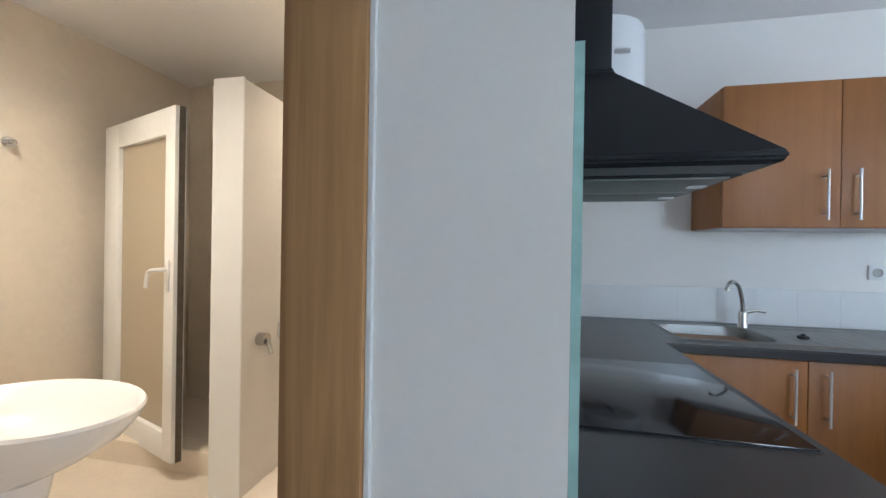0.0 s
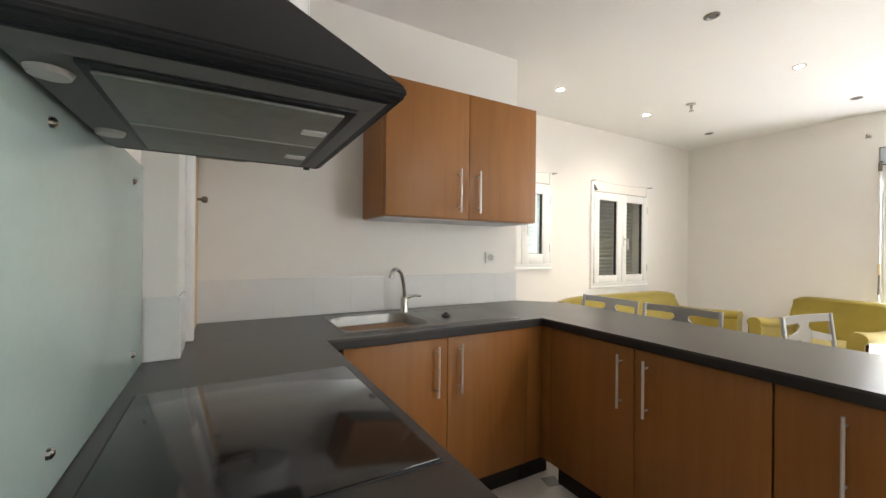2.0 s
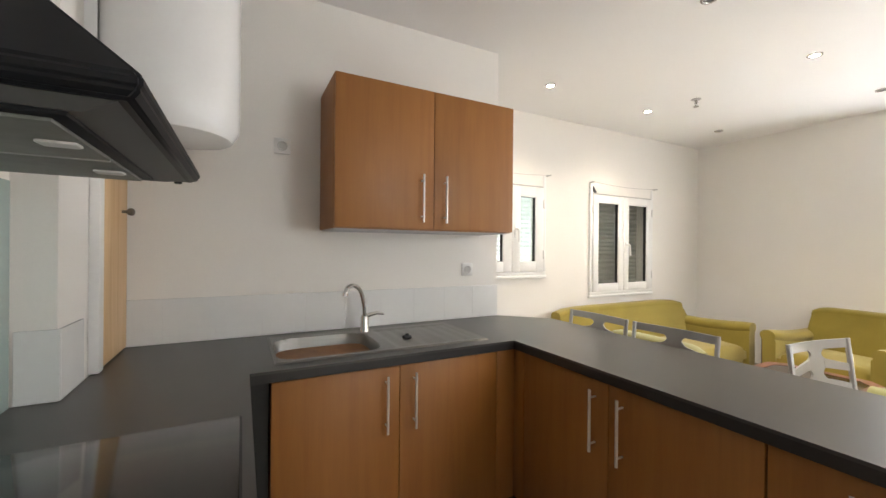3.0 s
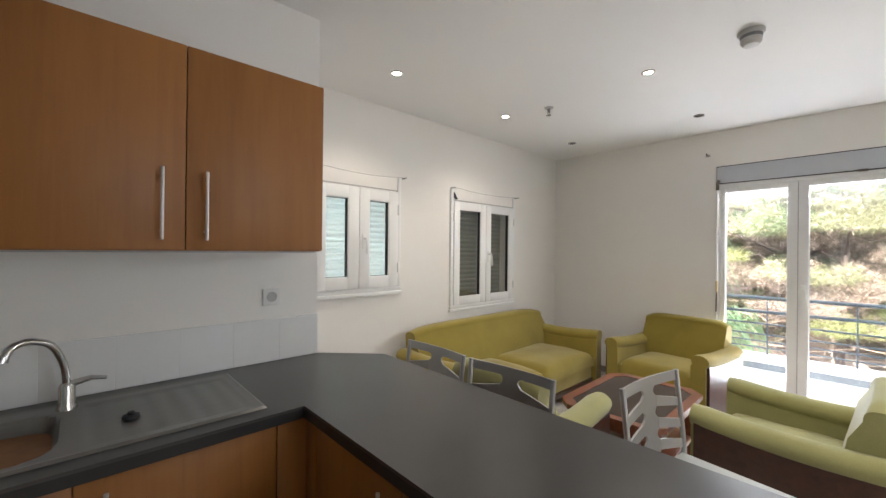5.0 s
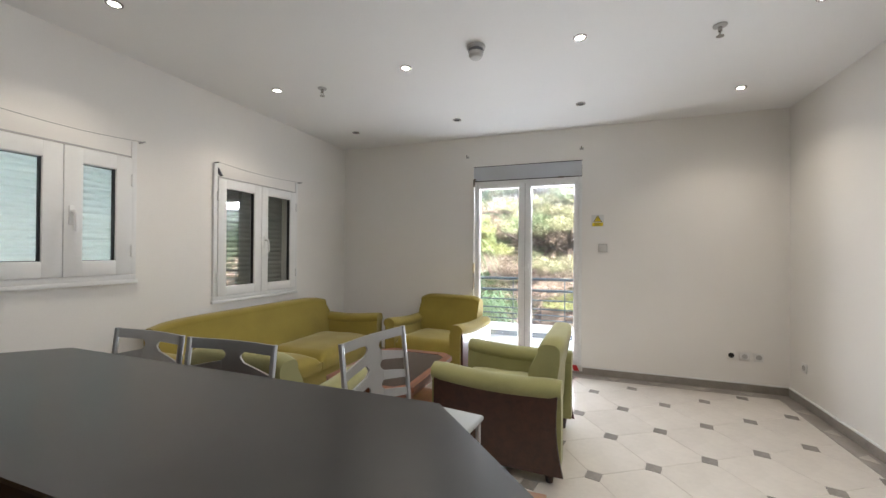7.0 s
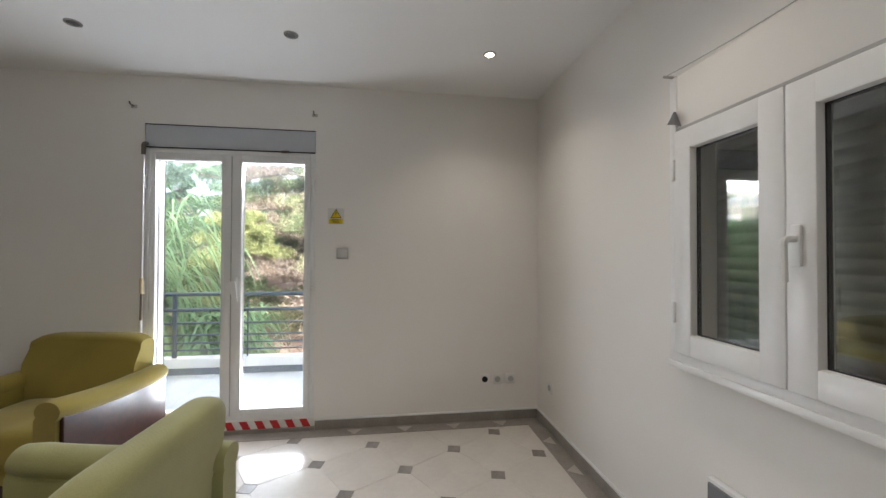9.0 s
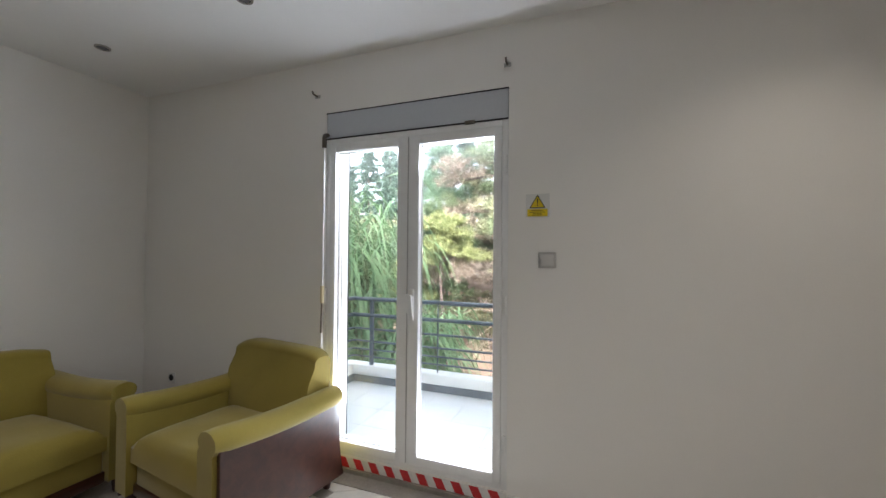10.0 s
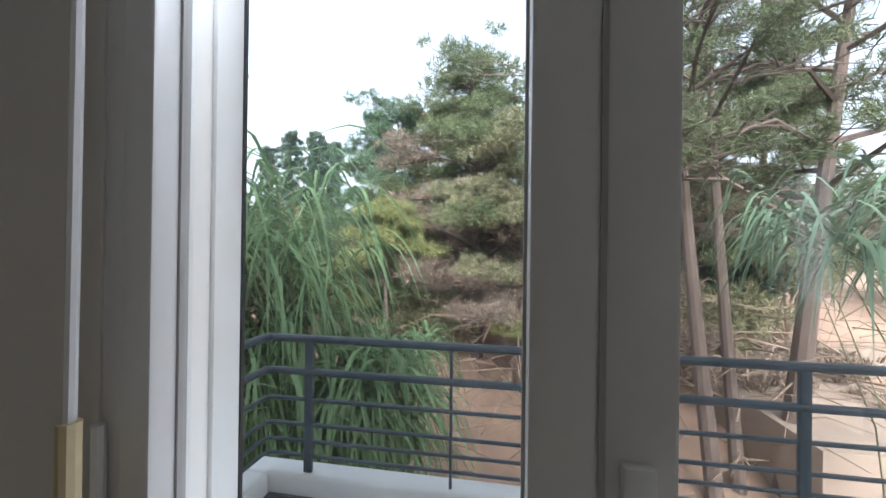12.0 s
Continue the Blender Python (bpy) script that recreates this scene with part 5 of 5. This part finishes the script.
# ---- balcony ----
BZ, RX, RY = 0.05, 7.61, 2.615
XO = XE + 0.25
slab = structure("floor_balcony", box(XO, RX + 0.10, -4.6, RY + 0.10, -0.20, BZ - 0.003), M_GROUT, "balcony floor of large pale grey tiles")
bm = box(RX - 0.045, RX + 0.10, -4.6, RY + 0.10, BZ - 0.01, 0.222, 0.018, 3)
box(XO, RX - 0.045, RY - 0.045, RY + 0.10, BZ - 0.01, 0.222, 0.018, 3, bm=bm)
structure("kerb_balcony", bm, M_KERB, "low white rendered kerb round the balcony", True)
bm = box(RX - 0.055, RX - 0.045, -4.6, RY - 0.045, BZ, 0.122, 0.001)
box(XO, RX - 0.055, RY - 0.055, RY - 0.045, BZ, 0.122, 0.001, bm=bm)
structure("baseboard_balcony", bm, M_BSK, "dark blue-grey tile skirting round the balcony")
structure("soffit", box(XO, RX + 0.15, -4.6, RY + 0.12, 2.92, 3.10), M_KERB, "white rendered slab over the balcony")
structure("wall_outside", box(XO + 0.001, XO + 0.02, RY + 0.11, RY + 3.0, -3.0, 6.0), M_KERB, "white rendered outside wall")

rail = thing("balcony_railing", Matrix.Identity(4), "blue-grey painted steel railing with round bars on the white kerb", "railing")
for z, r in ((0.905, 0.021), (0.735, 0.019), (0.592, 0.011), (0.463, 0.010), (0.378, 0.009), (0.302, 0.009)):
    path = bend([(XO + 0.02, RY, z), (RX, RY, z), (RX, -4.6, z)], 0.05, 4)
    part("rail_bar", tube(path, r, 10), M_RAIL, rail)
for k in range(10):
    y = 2.38 - 0.742 * k
    thick = k % 3 == 0
    if thick:
        part("post", box(RX - 0.012, RX + 0.012, y - 0.022, y + 0.022, 0.20, 0.90, 0.004), M_RAIL, rail)
    else:
        part("post", tube([(RX, y, 0.20), (RX, y, 0.90)], 0.008, 8), M_RAIL, rail)
part("wall_plate", box(XO, XO + 0.16, RY - 0.012, RY + 0.012, 0.24, 0.90, 0.004), M_RAIL, rail)

# ---- outdoors ----
rng = np.random.default_rng(7)


def raw(name, verts, faces, material, parent=None, label=""):
    me = bpy.data.meshes.new(name)
    me.from_pydata(verts, [], faces)
    me.materials.append(material)
    me.update()
    ob = new(name, me)
    if parent:
        ob.parent = parent
    if label:
        ob["label"] = label
    return ob


def hill(x, y):
    """Height of the ground: level below the balcony, a bank further out."""
    d = max(0.0, x - 13.0)
    return -2.7 + 0.22 * min(d, 14) + 0.05 * max(0.0, d - 14) + 0.22 * noise.noise(Vector((x * 0.25, y * 0.25, 0))) + 0.05 * noise.noise(Vector((x, y, 3)))


gx = [6.42 + 0.9 * i for i in range(34)] + [40 + 12 * i for i in range(8)] + [200, 500, 1500]
gy = [-1200, -400, -150] + [-70 + 10 * i for i in range(5)] + [-22 + 1.0 * i for i in range(54)] + [40 + 10 * i for i in range(5)] + [150, 400, 1200]
verts = [(x, y, hill(x, y) if x < 60 else hill(60, y)) for x in gx for y in gy]
k = len(gy)
faces = [(i * k + j, (i + 1) * k + j, (i + 1) * k + j + 1, i * k + j + 1) for i in range(len(gx) - 1) for j in range(k - 1)]
tagged(raw("ground", verts, faces, M_SOIL), "dry reddish brown soil sloping up behind the house", "ground", "", "structure")


def leaf_blades(centers, outward, n_each, length, width, droop=0.3, up=0.2):
    """Tufts of narrow blades about each centre, most of them pointing outward."""
    c = np.repeat(np.array(centers, dtype=float).reshape(-1, 3), n_each, axis=0)
    o = np.repeat(np.array(outward, dtype=float).reshape(-1, 3), n_each, axis=0)
    k = len(c)
    d = rng.normal(size=(k, 3)) + o * 0.9
    d /= np.linalg.norm(d, axis=1, keepdims=True) + 1e-9
    d[:, 2] += up
    p = c + rng.normal(size=(k, 3)) * length * 0.22
    q = p + d * length * rng.uniform(0.6, 1.3, size=(k, 1))
    q[:, 2] -= droop * length * rng.uniform(0, 1, size=k)
    side = np.cross(d, rng.normal(size=(k, 3)))
    side /= np.linalg.norm(side, axis=1, keepdims=True) + 1e-9
    side *= width * rng.uniform(0.6, 1.4, size=(k, 1))
    vs = np.stack((p - side, p + side, q), axis=1).reshape(-1, 3)
    return vs.tolist(), np.arange(3 * k).reshape(-1, 3).tolist()


def puff(centre, r, flat, count):
    """Points and outward directions in a flattened ball, thin at its underside."""
    d = rng.normal(size=(count, 3))
    d /= np.linalg.norm(d, axis=1, keepdims=True)
    d[:, 2] = np.where(d[:, 2] < 0, d[:, 2] * 0.55, d[:, 2])
    rad = r * rng.uniform(0.15, 1.0, size=(count, 1)) ** 0.45
    return np.array(centre) + d * rad * np.array((1, 1, flat)), d


def tree(name, x, y, height, crown_r, crown_low, material, label, trunk_r=0.14, limbs=16, pads=4, pad_r=0.5, tufts=60, blades=11,
         length=0.17, width=0.014, lean=(0, 0), dry=None, dry_share=0.3, bare=3):
    """A tapered trunk, limbs that fork into twigs, and a separate pad of needles at each twig's end."""
    z0 = hill(x, y) - 0.2
    t = thing(name, Matrix.Translation((x, y, z0)), label, "tree", "trees beyond the balcony")
    hgt = height - z0
    pts = []
    for i in range(9):
        s = i / 8
        pts.append((lean[0] * s + 0.16 * math.sin(3 * s + x), lean[1] * s + 0.16 * math.cos(2.3 * s + y), hgt * 0.97 * s))
    part("trunk", tube(pts, trunk_r, 9, None, [trunk_r * (1 - 0.85 * i / 8) for i in range(9)]), M_BARK, t)
    bm = bmesh.new()
    live, brown = ([], []), ([], [])
    low = (crown_low - z0) / hgt
    for k in range(limbs):
        s = low + (0.96 - low) * (k + rng.uniform(0, 0.8)) / limbs
        base = Vector(pts[min(8, int(s * 8))]).lerp(Vector(pts[min(8, int(s * 8) + 1)]), s * 8 - int(s * 8))
        rel = (s - low) / (1 - low)
        reach = crown_r * (1 - rel ** 1.7 * 0.80) * rng.uniform(0.55, 1.15)
        a = k * 2.4 + rng.uniform(-0.5, 0.5)
        end = base + Vector((math.cos(a) * reach, math.sin(a) * reach, rng.uniform(-0.12, 0.32) * reach))
        mid = base.lerp(end, 0.5) + Vector((0, 0, 0.12 * reach))
        r0 = max(0.016, trunk_r * 0.36 * (1 - 0.6 * rel))
        tube([base, mid, end], r0, 5, bm, [r0, r0 * 0.6, r0 * 0.2])
        for j in range(pads):
            q = 0.42 + 0.62 * (j + rng.uniform(0, 1)) / pads
            p = base.lerp(mid, q * 2) if q < 0.5 else mid.lerp(end, q * 2 - 1)
            off = rng.normal(size=3) * 0.17 * crown_r
            c = p + Vector((off[0], off[1], abs(off[2]) * 0.5))
            tube([p, p.lerp(c, 0.5), c], 0.012, 4, bm, [r0 * 0.4, 0.010, 0.004])
            r = pad_r * rng.uniform(0.6, 1.25) * (1 - 0.35 * rel)
            c3, d3 = puff(c, r, 0.55, int(tufts * (r / pad_r) ** 2) + 4)
            heap = brown if dry and noise.noise(c * 0.55 + Vector((x, y, 1))) * 0.9 + 0.62 - 1.1 * rel > 0.9 - dry_share * 1.4 else live
            heap[0].append(c3)
            heap[1].append(d3)
        for _ in range(bare):
            q = rng.uniform(0.1, 0.9)
            p = base.lerp(mid, q * 2) if q < 0.5 else mid.lerp(end, q * 2 - 1)
            e = p + Vector((rng.normal(), rng.normal(), rng.uniform(-0.5, 0.4))) * 0.3 * reach
            tube([p, p.lerp(e, 0.5) + Vector((0, 0, 0.05)), e], 0.01, 4, bm, [r0 * 0.35, r0 * 0.2, 0.003])
    part("limbs", bm, M_BARK, t)
    for heap, m, nm, lab in ((live, material, "crown", ""), (brown, dry, "crown_dry", "brown dying needles")):
        if heap[0]:
            vs, fs = leaf_blades(np.concatenate(heap[0]), np.concatenate(heap[1]), blades, length, width)
            raw(nm, vs, fs, m, t, lab)["kind"] = "stuff"
    return t


def bush(x, y, r, h, material, label, puffs=12, length=0.16, width=0.022, name="shrub", tufts=46):
    """A shrub: stems that each carry a ragged puff of small leaves."""
    z0 = hill(x, y)
    t = thing(name, Matrix.Translation((x, y, z0)), label, "shrub", "shrubs on the bank")
    bm = bmesh.new()
    cs, ds = [], []
    for k in range(puffs):
        a = k * 2.4 + rng.uniform(-0.3, 0.3)
        u = math.sqrt((k + 0.5) / puffs)
        e = Vector((math.cos(a) * r * u * 0.85, math.sin(a) * r * u * 0.85, h * rng.uniform(0.35, 1.0 - 0.25 * u)))
        tube([(0, 0, -0.1), (e.x * 0.4, e.y * 0.4, e.z * 0.55), e], 0.03, 5, bm, [0.035, 0.02, 0.008])
        c3, d3 = puff(e, r * rng.uniform(0.30, 0.48), 0.8, tufts)
        cs.append(c3)
        ds.append(d3)
    part("stems", bm, M_TWIG, t)
    vs, fs = leaf_blades(np.concatenate(cs), np.concatenate(ds), 11, length, width)
    raw("leaves", vs, fs, material, t)["kind"] = "stuff"
    return t


def reeds(x, y, canes, height, spread, leaf, label, seed=1, low=0.22, aim=None, blade=M_REED):
    """A stand of canes, each with long arching leaves."""
    g = np.random.default_rng(seed)
    z0 = hill(x, y)
    t = thing("reed_clump", Matrix.Translation((x, y, z0)), label, "reeds", "reed clumps")
    vs, fs = [], []
    bm = bmesh.new()
    for _ in range(canes):
        a = g.uniform(0, 2 * math.pi) if aim is None else aim + g.normal() * 0.5
        lean = spread * g.uniform(0.2, 1.0)
        H = (height - z0) * g.uniform(0.55 if aim is None else 0.84, 1.0)
        bx, by = g.normal() * 0.28 * spread, g.normal() * 0.28 * spread

        def at(s):
            return np.array((bx + math.cos(a) * lean * s ** 2, by + math.sin(a) * lean * s ** 2, H * (s - 0.10 * s ** 3)))
        tube([tuple(at(0)), tuple(at(0.35)), tuple(at(0.7)), tuple(at(1.0))], 0.01, 4, bm, [0.012, 0.010, 0.007, 0.002])
        for k in range(17):
            s = low + (1 - low) * (k + g.uniform(0, 1)) / 17
            p0 = at(s)
            b2 = a + g.normal() * 1.1 if s > 0.85 else g.uniform(0, 2 * math.pi)
            L = leaf * g.uniform(0.55, 1.15)
            w0 = g.uniform(0.012, 0.025)
            up = g.uniform(0.45, 1.0)
            side = np.array((-math.sin(b2), math.cos(b2), 0.0))
            tw = g.uniform(-0.7, 0.7)
            n0 = len(vs)
            steps = 8
            for i in range(steps):
                q = i / (steps - 1)
                p = p0 + np.array((math.cos(b2) * L * 0.75 * q ** 0.9, math.sin(b2) * L * 0.75 * q ** 0.9, L * (up * 0.75 * q - (0.85 + 0.4 * up) * q ** 2.4)))
                w = w0 * (1 - q ** 2.5) * min(1, 0.5 + 3 * q) + 0.0008
                sv = side * math.cos(tw * q) + np.array((0, 0, 1.0)) * math.sin(tw * q)
                vs += [tuple(p - sv * w), tuple(p + sv * w)]
            fs += [(n0 + 2 * i, n0 + 2 * i + 1, n0 + 2 * i + 3, n0 + 2 * i + 2) for i in range(steps - 1)]
    raw("blades", vs, fs, blade, t)["kind"] = "stuff"
    part("canes", bm, M_LEAF_O, t)
    return t


reeds(9.75, 4.0, 70, 3.25, 0.9, 1.5, "tall clump of green arching reeds close to the balcony", 3, 0.36)
reeds(9.5, 5.0, 50, 3.2, 0.9, 1.5, "tall clump of green arching reeds close to the balcony", 4, 0.3)
reeds(9.8, 2.75, 46, 0.85, 0.6, 1.1, "low clump of arching reeds behind the railing", 5, 0.82)
reeds(10.2, -3.5, 18, 3.1, 2.0, 1.3, "clump of drooping dark reeds beside the pines", 6, 0.80, 1.57, M_REEDD)
tree("pine_tree", 17.6, 2.5, 8.0, 3.0, 0.2, M_LEAF_P, "tall green pine with browning lower branches", 0.20, 36, 7, 0.55, 60, 11, 0.16, 0.011, (0.3, 0.1), M_LEAF_D, 0.52, 5)
tree("pine_tree", 19.4, 5.9, 7.3, 2.2, 0.6, M_LEAF_B, "bluish green pine further up the bank", 0.18, 28, 6, 0.55, 56, 11, 0.17, 0.013, (0.2, -0.1))
tree("pine_tree", 20.5, 3.6, 7.6, 2.6, 0.6, M_LEAF_O, "olive green pine high on the bank", 0.18, 26, 6, 0.6, 50, 11, 0.19, 0.015, (0.2, -0.1), M_LEAF_D, 0.3)
tree("pine_tree", 15.8, 1.0, 4.6, 2.6, -0.9, M_LEAF_O, "pine with sparse olive and brown needles", 0.15, 26, 6, 0.5, 56, 11, 0.14, 0.010, (-0.3, 0.3), M_LEAF_D, 0.5, 7)
tree("pine_tree", 16.4, -1.6, 6.6, 2.4, -0.2, M_LEAF_O, "olive pine with many bare branches", 0.15, 26, 5, 0.5, 56, 11, 0.15, 0.011, (-0.2, 0.2), M_LEAF_D, 0.4, 7)
tree("pine_tree", 12.6, -1.85, 8.4, 3.2, 2.4, M_LEAF_K, "tall open pine with a reddish trunk", 0.14, 24, 5, 0.36, 30, 10, 0.15, 0.009, (0.3, 0.5), None, 0, 5)
tree("pine_tree", 12.9, -2.3, 9.0, 2.8, 2.8, M_LEAF_K, "tall open pine with a reddish trunk", 0.12, 22, 5, 0.36, 30, 10, 0.15, 0.009, (0.5, 0.2), None, 0, 5)
tree("pine_tree", 13.0, -2.95, 9.4, 3.4, 1.4, M_LEAF_K, "tall leaning pine with dark sparse branches", 0.19, 26, 5, 0.36, 30, 10, 0.15, 0.009, (0.2, -1.7), None, 0, 7)
tree("pine_tree", 18.5, -3.4, 7.6, 2.8, 0.2, M_LEAF_O, "dense olive pine on the bank", 0.2, 26, 6, 0.6, 50, 11, 0.2, 0.015, (0, 0), M_LEAF_D, 0.4)
tree("pine_tree", 19.5, -6.5, 8.2, 3.0, 0.4, M_LEAF_P, "dense green pine on the bank", 0.2, 26, 6, 0.6, 50, 11, 0.2, 0.015)
tree("pine_tree", 15.2, 4.35, 2.75, 1.1, 0.9, M_LEAF_Y, "young yellow-green pine on the bank", 0.08, 11, 5, 0.42, 60, 12, 0.13, 0.011)
tree("pine_tree", 15.4, 5.6, 1.25, 0.9, -0.4, M_LEAF_Y, "low yellow-green pine on the bank", 0.07, 10, 4, 0.40, 60, 12, 0.13, 0.011)
tree("pine_tree", 14.8, -0.1, 0.75, 1.6, -0.8, M_LEAF_Y, "low spreading yellow-green pine on the bank", 0.09, 12, 5, 0.44, 60, 12, 0.13, 0.011, (0, 0), M_LEAF_D, 0.35, 8)
for x, y, h in ((30.5, 14.9, 9.9), (31.5, 17.2, 10.4), (29.5, 13.2, 8.8), (33, 20.2, 9.6)):
    tree("cypress_tree", x, y, h, 1.35, 0.0, M_LEAF_C, "dark pointed conifer in the distance", 0.16, 56, 3, 0.26, 16, 12, 0.26, 0.03, (0, 0), None, 0, 0)
for x, y, r, h, m, lab in ((16.2, 5.0, 1.2, 3.0, M_LEAF_P, "rounded green shrub"), (16.8, 6.6, 1.5, 3.4, M_LEAF_P, "rounded green shrub"), (19, 8.4, 1.8, 3.6, M_LEAF_B, "bluish green shrub"),
                           (17.2, 3.6, 1.4, 2.0, M_LEAF_O, "olive brown scrub"), (16.6, -0.9, 1.4, 2.2, M_LEAF_O, "olive brown scrub"), (17.5, -4.4, 1.5, 2.4, M_LEAF_O, "olive brown scrub"),
                           (22, 1.5, 2.0, 4.0, M_LEAF_O, "olive scrub high on the bank"), (22, -3, 2.0, 4.2, M_LEAF_P, "green scrub high on the bank"), (21, 11, 2.0, 4.0, M_LEAF_P, "green scrub high on the bank"),
                           (24, 6.5, 2.2, 4.2, M_LEAF_B, "bluish green scrub high on the bank"), (12.8, 6.4, 1.1, 2.6, M_LEAF_P, "rounded green shrub")):
    bush(x, y, r, h, m, lab + " on the bank")
for k in range(34):
    x, y = rng.uniform(18, 30), rng.uniform(-16, 20)
    m, lab = ((M_LEAF_O, "olive brown scrub"), (M_LEAF_P, "rounded green shrub"), (M_LEAF_B, "bluish green shrub"), (M_LEAF_D, "dry brown scrub"))[int(rng.integers(0, 4))]
    bush(x, y, rng.uniform(1.4, 2.3), rng.uniform(2.4, 4.2), m, lab + " on the bank", 11, 0.24, 0.034, "shrub", 34)
# dead branches under the pines
brush = thing("brushwood", Matrix.Identity(4), "tangle of dead bare branches under the pines", "branches")
bm = bmesh.new()
for _ in range(320):
    x, y = rng.uniform(12.4, 18), rng.uniform(-8, 3.6)
    z = hill(x, y)
    a, L = rng.uniform(0, 6.28), rng.uniform(0.8, 2.6)
    p = Vector((x, y, z + rng.uniform(0.0, 2.2)))
    q = p + Vector((math.cos(a) * L, math.sin(a) * L, rng.uniform(-0.3, 0.6)))
    tube([p, p.lerp(q, 0.5) + Vector((0, 0, rng.uniform(0, 0.3))), q], 0.02, 4, bm, [0.022, 0.014, 0.004])
part("branches", bm, M_TWIG, brush)["kind"] = "stuff"
# concrete kerb and steps on the slope
steps_ob = thing("garden_wall", Matrix.Translation((12.6, 0.2, 0)), "pale concrete garden wall and steps on the slope", "wall")
part("wall", box(-1.4, 3.0, -0.12, 0.12, -2.9, -1.55, 0.03), M_STONE, steps_ob).rotation_euler = (0, radians(-10), radians(14))
part("terrace", box(-0.5, 7.0, -6.5, -3.2, -2.9, -1.4, 0.03), M_STONE, steps_ob)
part("far_wall", box(4.6, 4.85, -13.0, -2.2, -2.8, -0.95, 0.03), M_STONE, steps_ob)
for x, y, r, h in ((15.0, -3.6, 1.0, 1.3), (16.2, -5.4, 1.1, 1.4), (14.2, -5.6, 0.9, 1.2), (16.6, -3.0, 1.0, 1.8)):
    bush(x, y, r, h, M_LEAF_D, "dry brown scrub on the bank", 9, 0.18, 0.016, "shrub", 40)
# far tower block
tower = thing("tower_block", Matrix.Translation((53.8, 45.0, -3)), "pale high-rise block of flats far off", "building")
part("wall", box(-4, 4, -4, 4, 0, 30, 0.05), M_TOWER, tower)
part("roof", box(-4.3, 4.3, -4.3, 4.3, 30, 30.6, 0.05), M_TOWER, tower)
win_me = mesh_of(box(-0.6, 0.6, -0.03, 0.05, -0.7, 0.7), "window", M_TOWERW)
for f in range(9):
    for k in range(4):
        piece("window", win_me, tower, pose(-3 + 2 * k, -4.0, 2.5 + 3.1 * f))
        piece("window", win_me, tower, pose(-4.0, -3 + 2 * k, 2.5 + 3.1 * f, 0, 0, 90))

# ---- floor pieces ----
FA = Vector((0.2150, -0.3455))
FB = Vector((0.3475, 0.2165))
F0 = Vector((4.622, -0.098))
fu, fv = FA.normalized(), FB.normalized()
P, C = 0.2035, 0.062


def frame_pts(pts):
    return [tuple(fu * u + fv * v) for u, v in pts]


g = 0.0012
octo = frame_pts([(-P + C, -P + g), (P - C, -P + g), (P - g, -P + C), (P - g, P - C), (P - C, P - g), (-P + C, P - g), (-P + g, P - C), (-P + g, -P + C)])
tile_me = mesh_of(prism(octo, -0.009, 0.0, 0.0012, None, 1), "tile", M_TILE)
q = C - 2 * g
dot_me = mesh_of(prism(frame_pts([(-q, 0), (0, -q), (q, 0), (0, q)]), -0.009, 0.0002, 0.0012, None, 1), "inset", M_DOT)
for i in range(-22, 23):
    for j in range(-22, 23):
        c = F0 + FA * i + FB * j
        if 0.6 < c.x < XE - 0.06 and YS + 0.05 < c.y < YN - 0.05 and not (c.x < KX and c.y > 2.6):
            piece("inset", dot_me, floor, Matrix.Translation((c.x, c.y, 0)))
        c = c + (FA + FB) / 2
        if 0.5 < c.x < XE + 0.1 and YS - 0.1 < c.y < YN + 0.1 and not (c.x < KX - 0.1 and c.y > 2.7):
            piece("tile", tile_me, floor, Matrix.Translation((c.x, c.y, 0)))
bt = mesh_of(box(0.0015, 0.3185, 0.0015, 0.3185, -0.009, 0.0, 0.0012, 1), "tile", M_BTILE)
for i in range(5):
    for j in range(20):
        x, y = 6.36 + i * 0.32, 2.56 - (j + 1) * 0.32
        if x < RX - 0.06:
            piece("tile", bt, slab, Matrix.Translation((x, y, BZ)))
tri_e = mesh_of(prism([(0.030, -0.056), (0.030, 0.056), (-0.046, 0.0)], 0.0, 0.0065, 0.0, None, 1), "inset", M_TILE)
for k in range(-2, 2):
    piece("inset", tri_e, border, Matrix.Translation((XE - 0.075, -0.03 + 0.382 * k, 0)))
for k in range(10):
    piece("inset", tri_e, border, pose(5.76 - 0.382 * k, YS + 0.075, 0, 0, 0, -90))
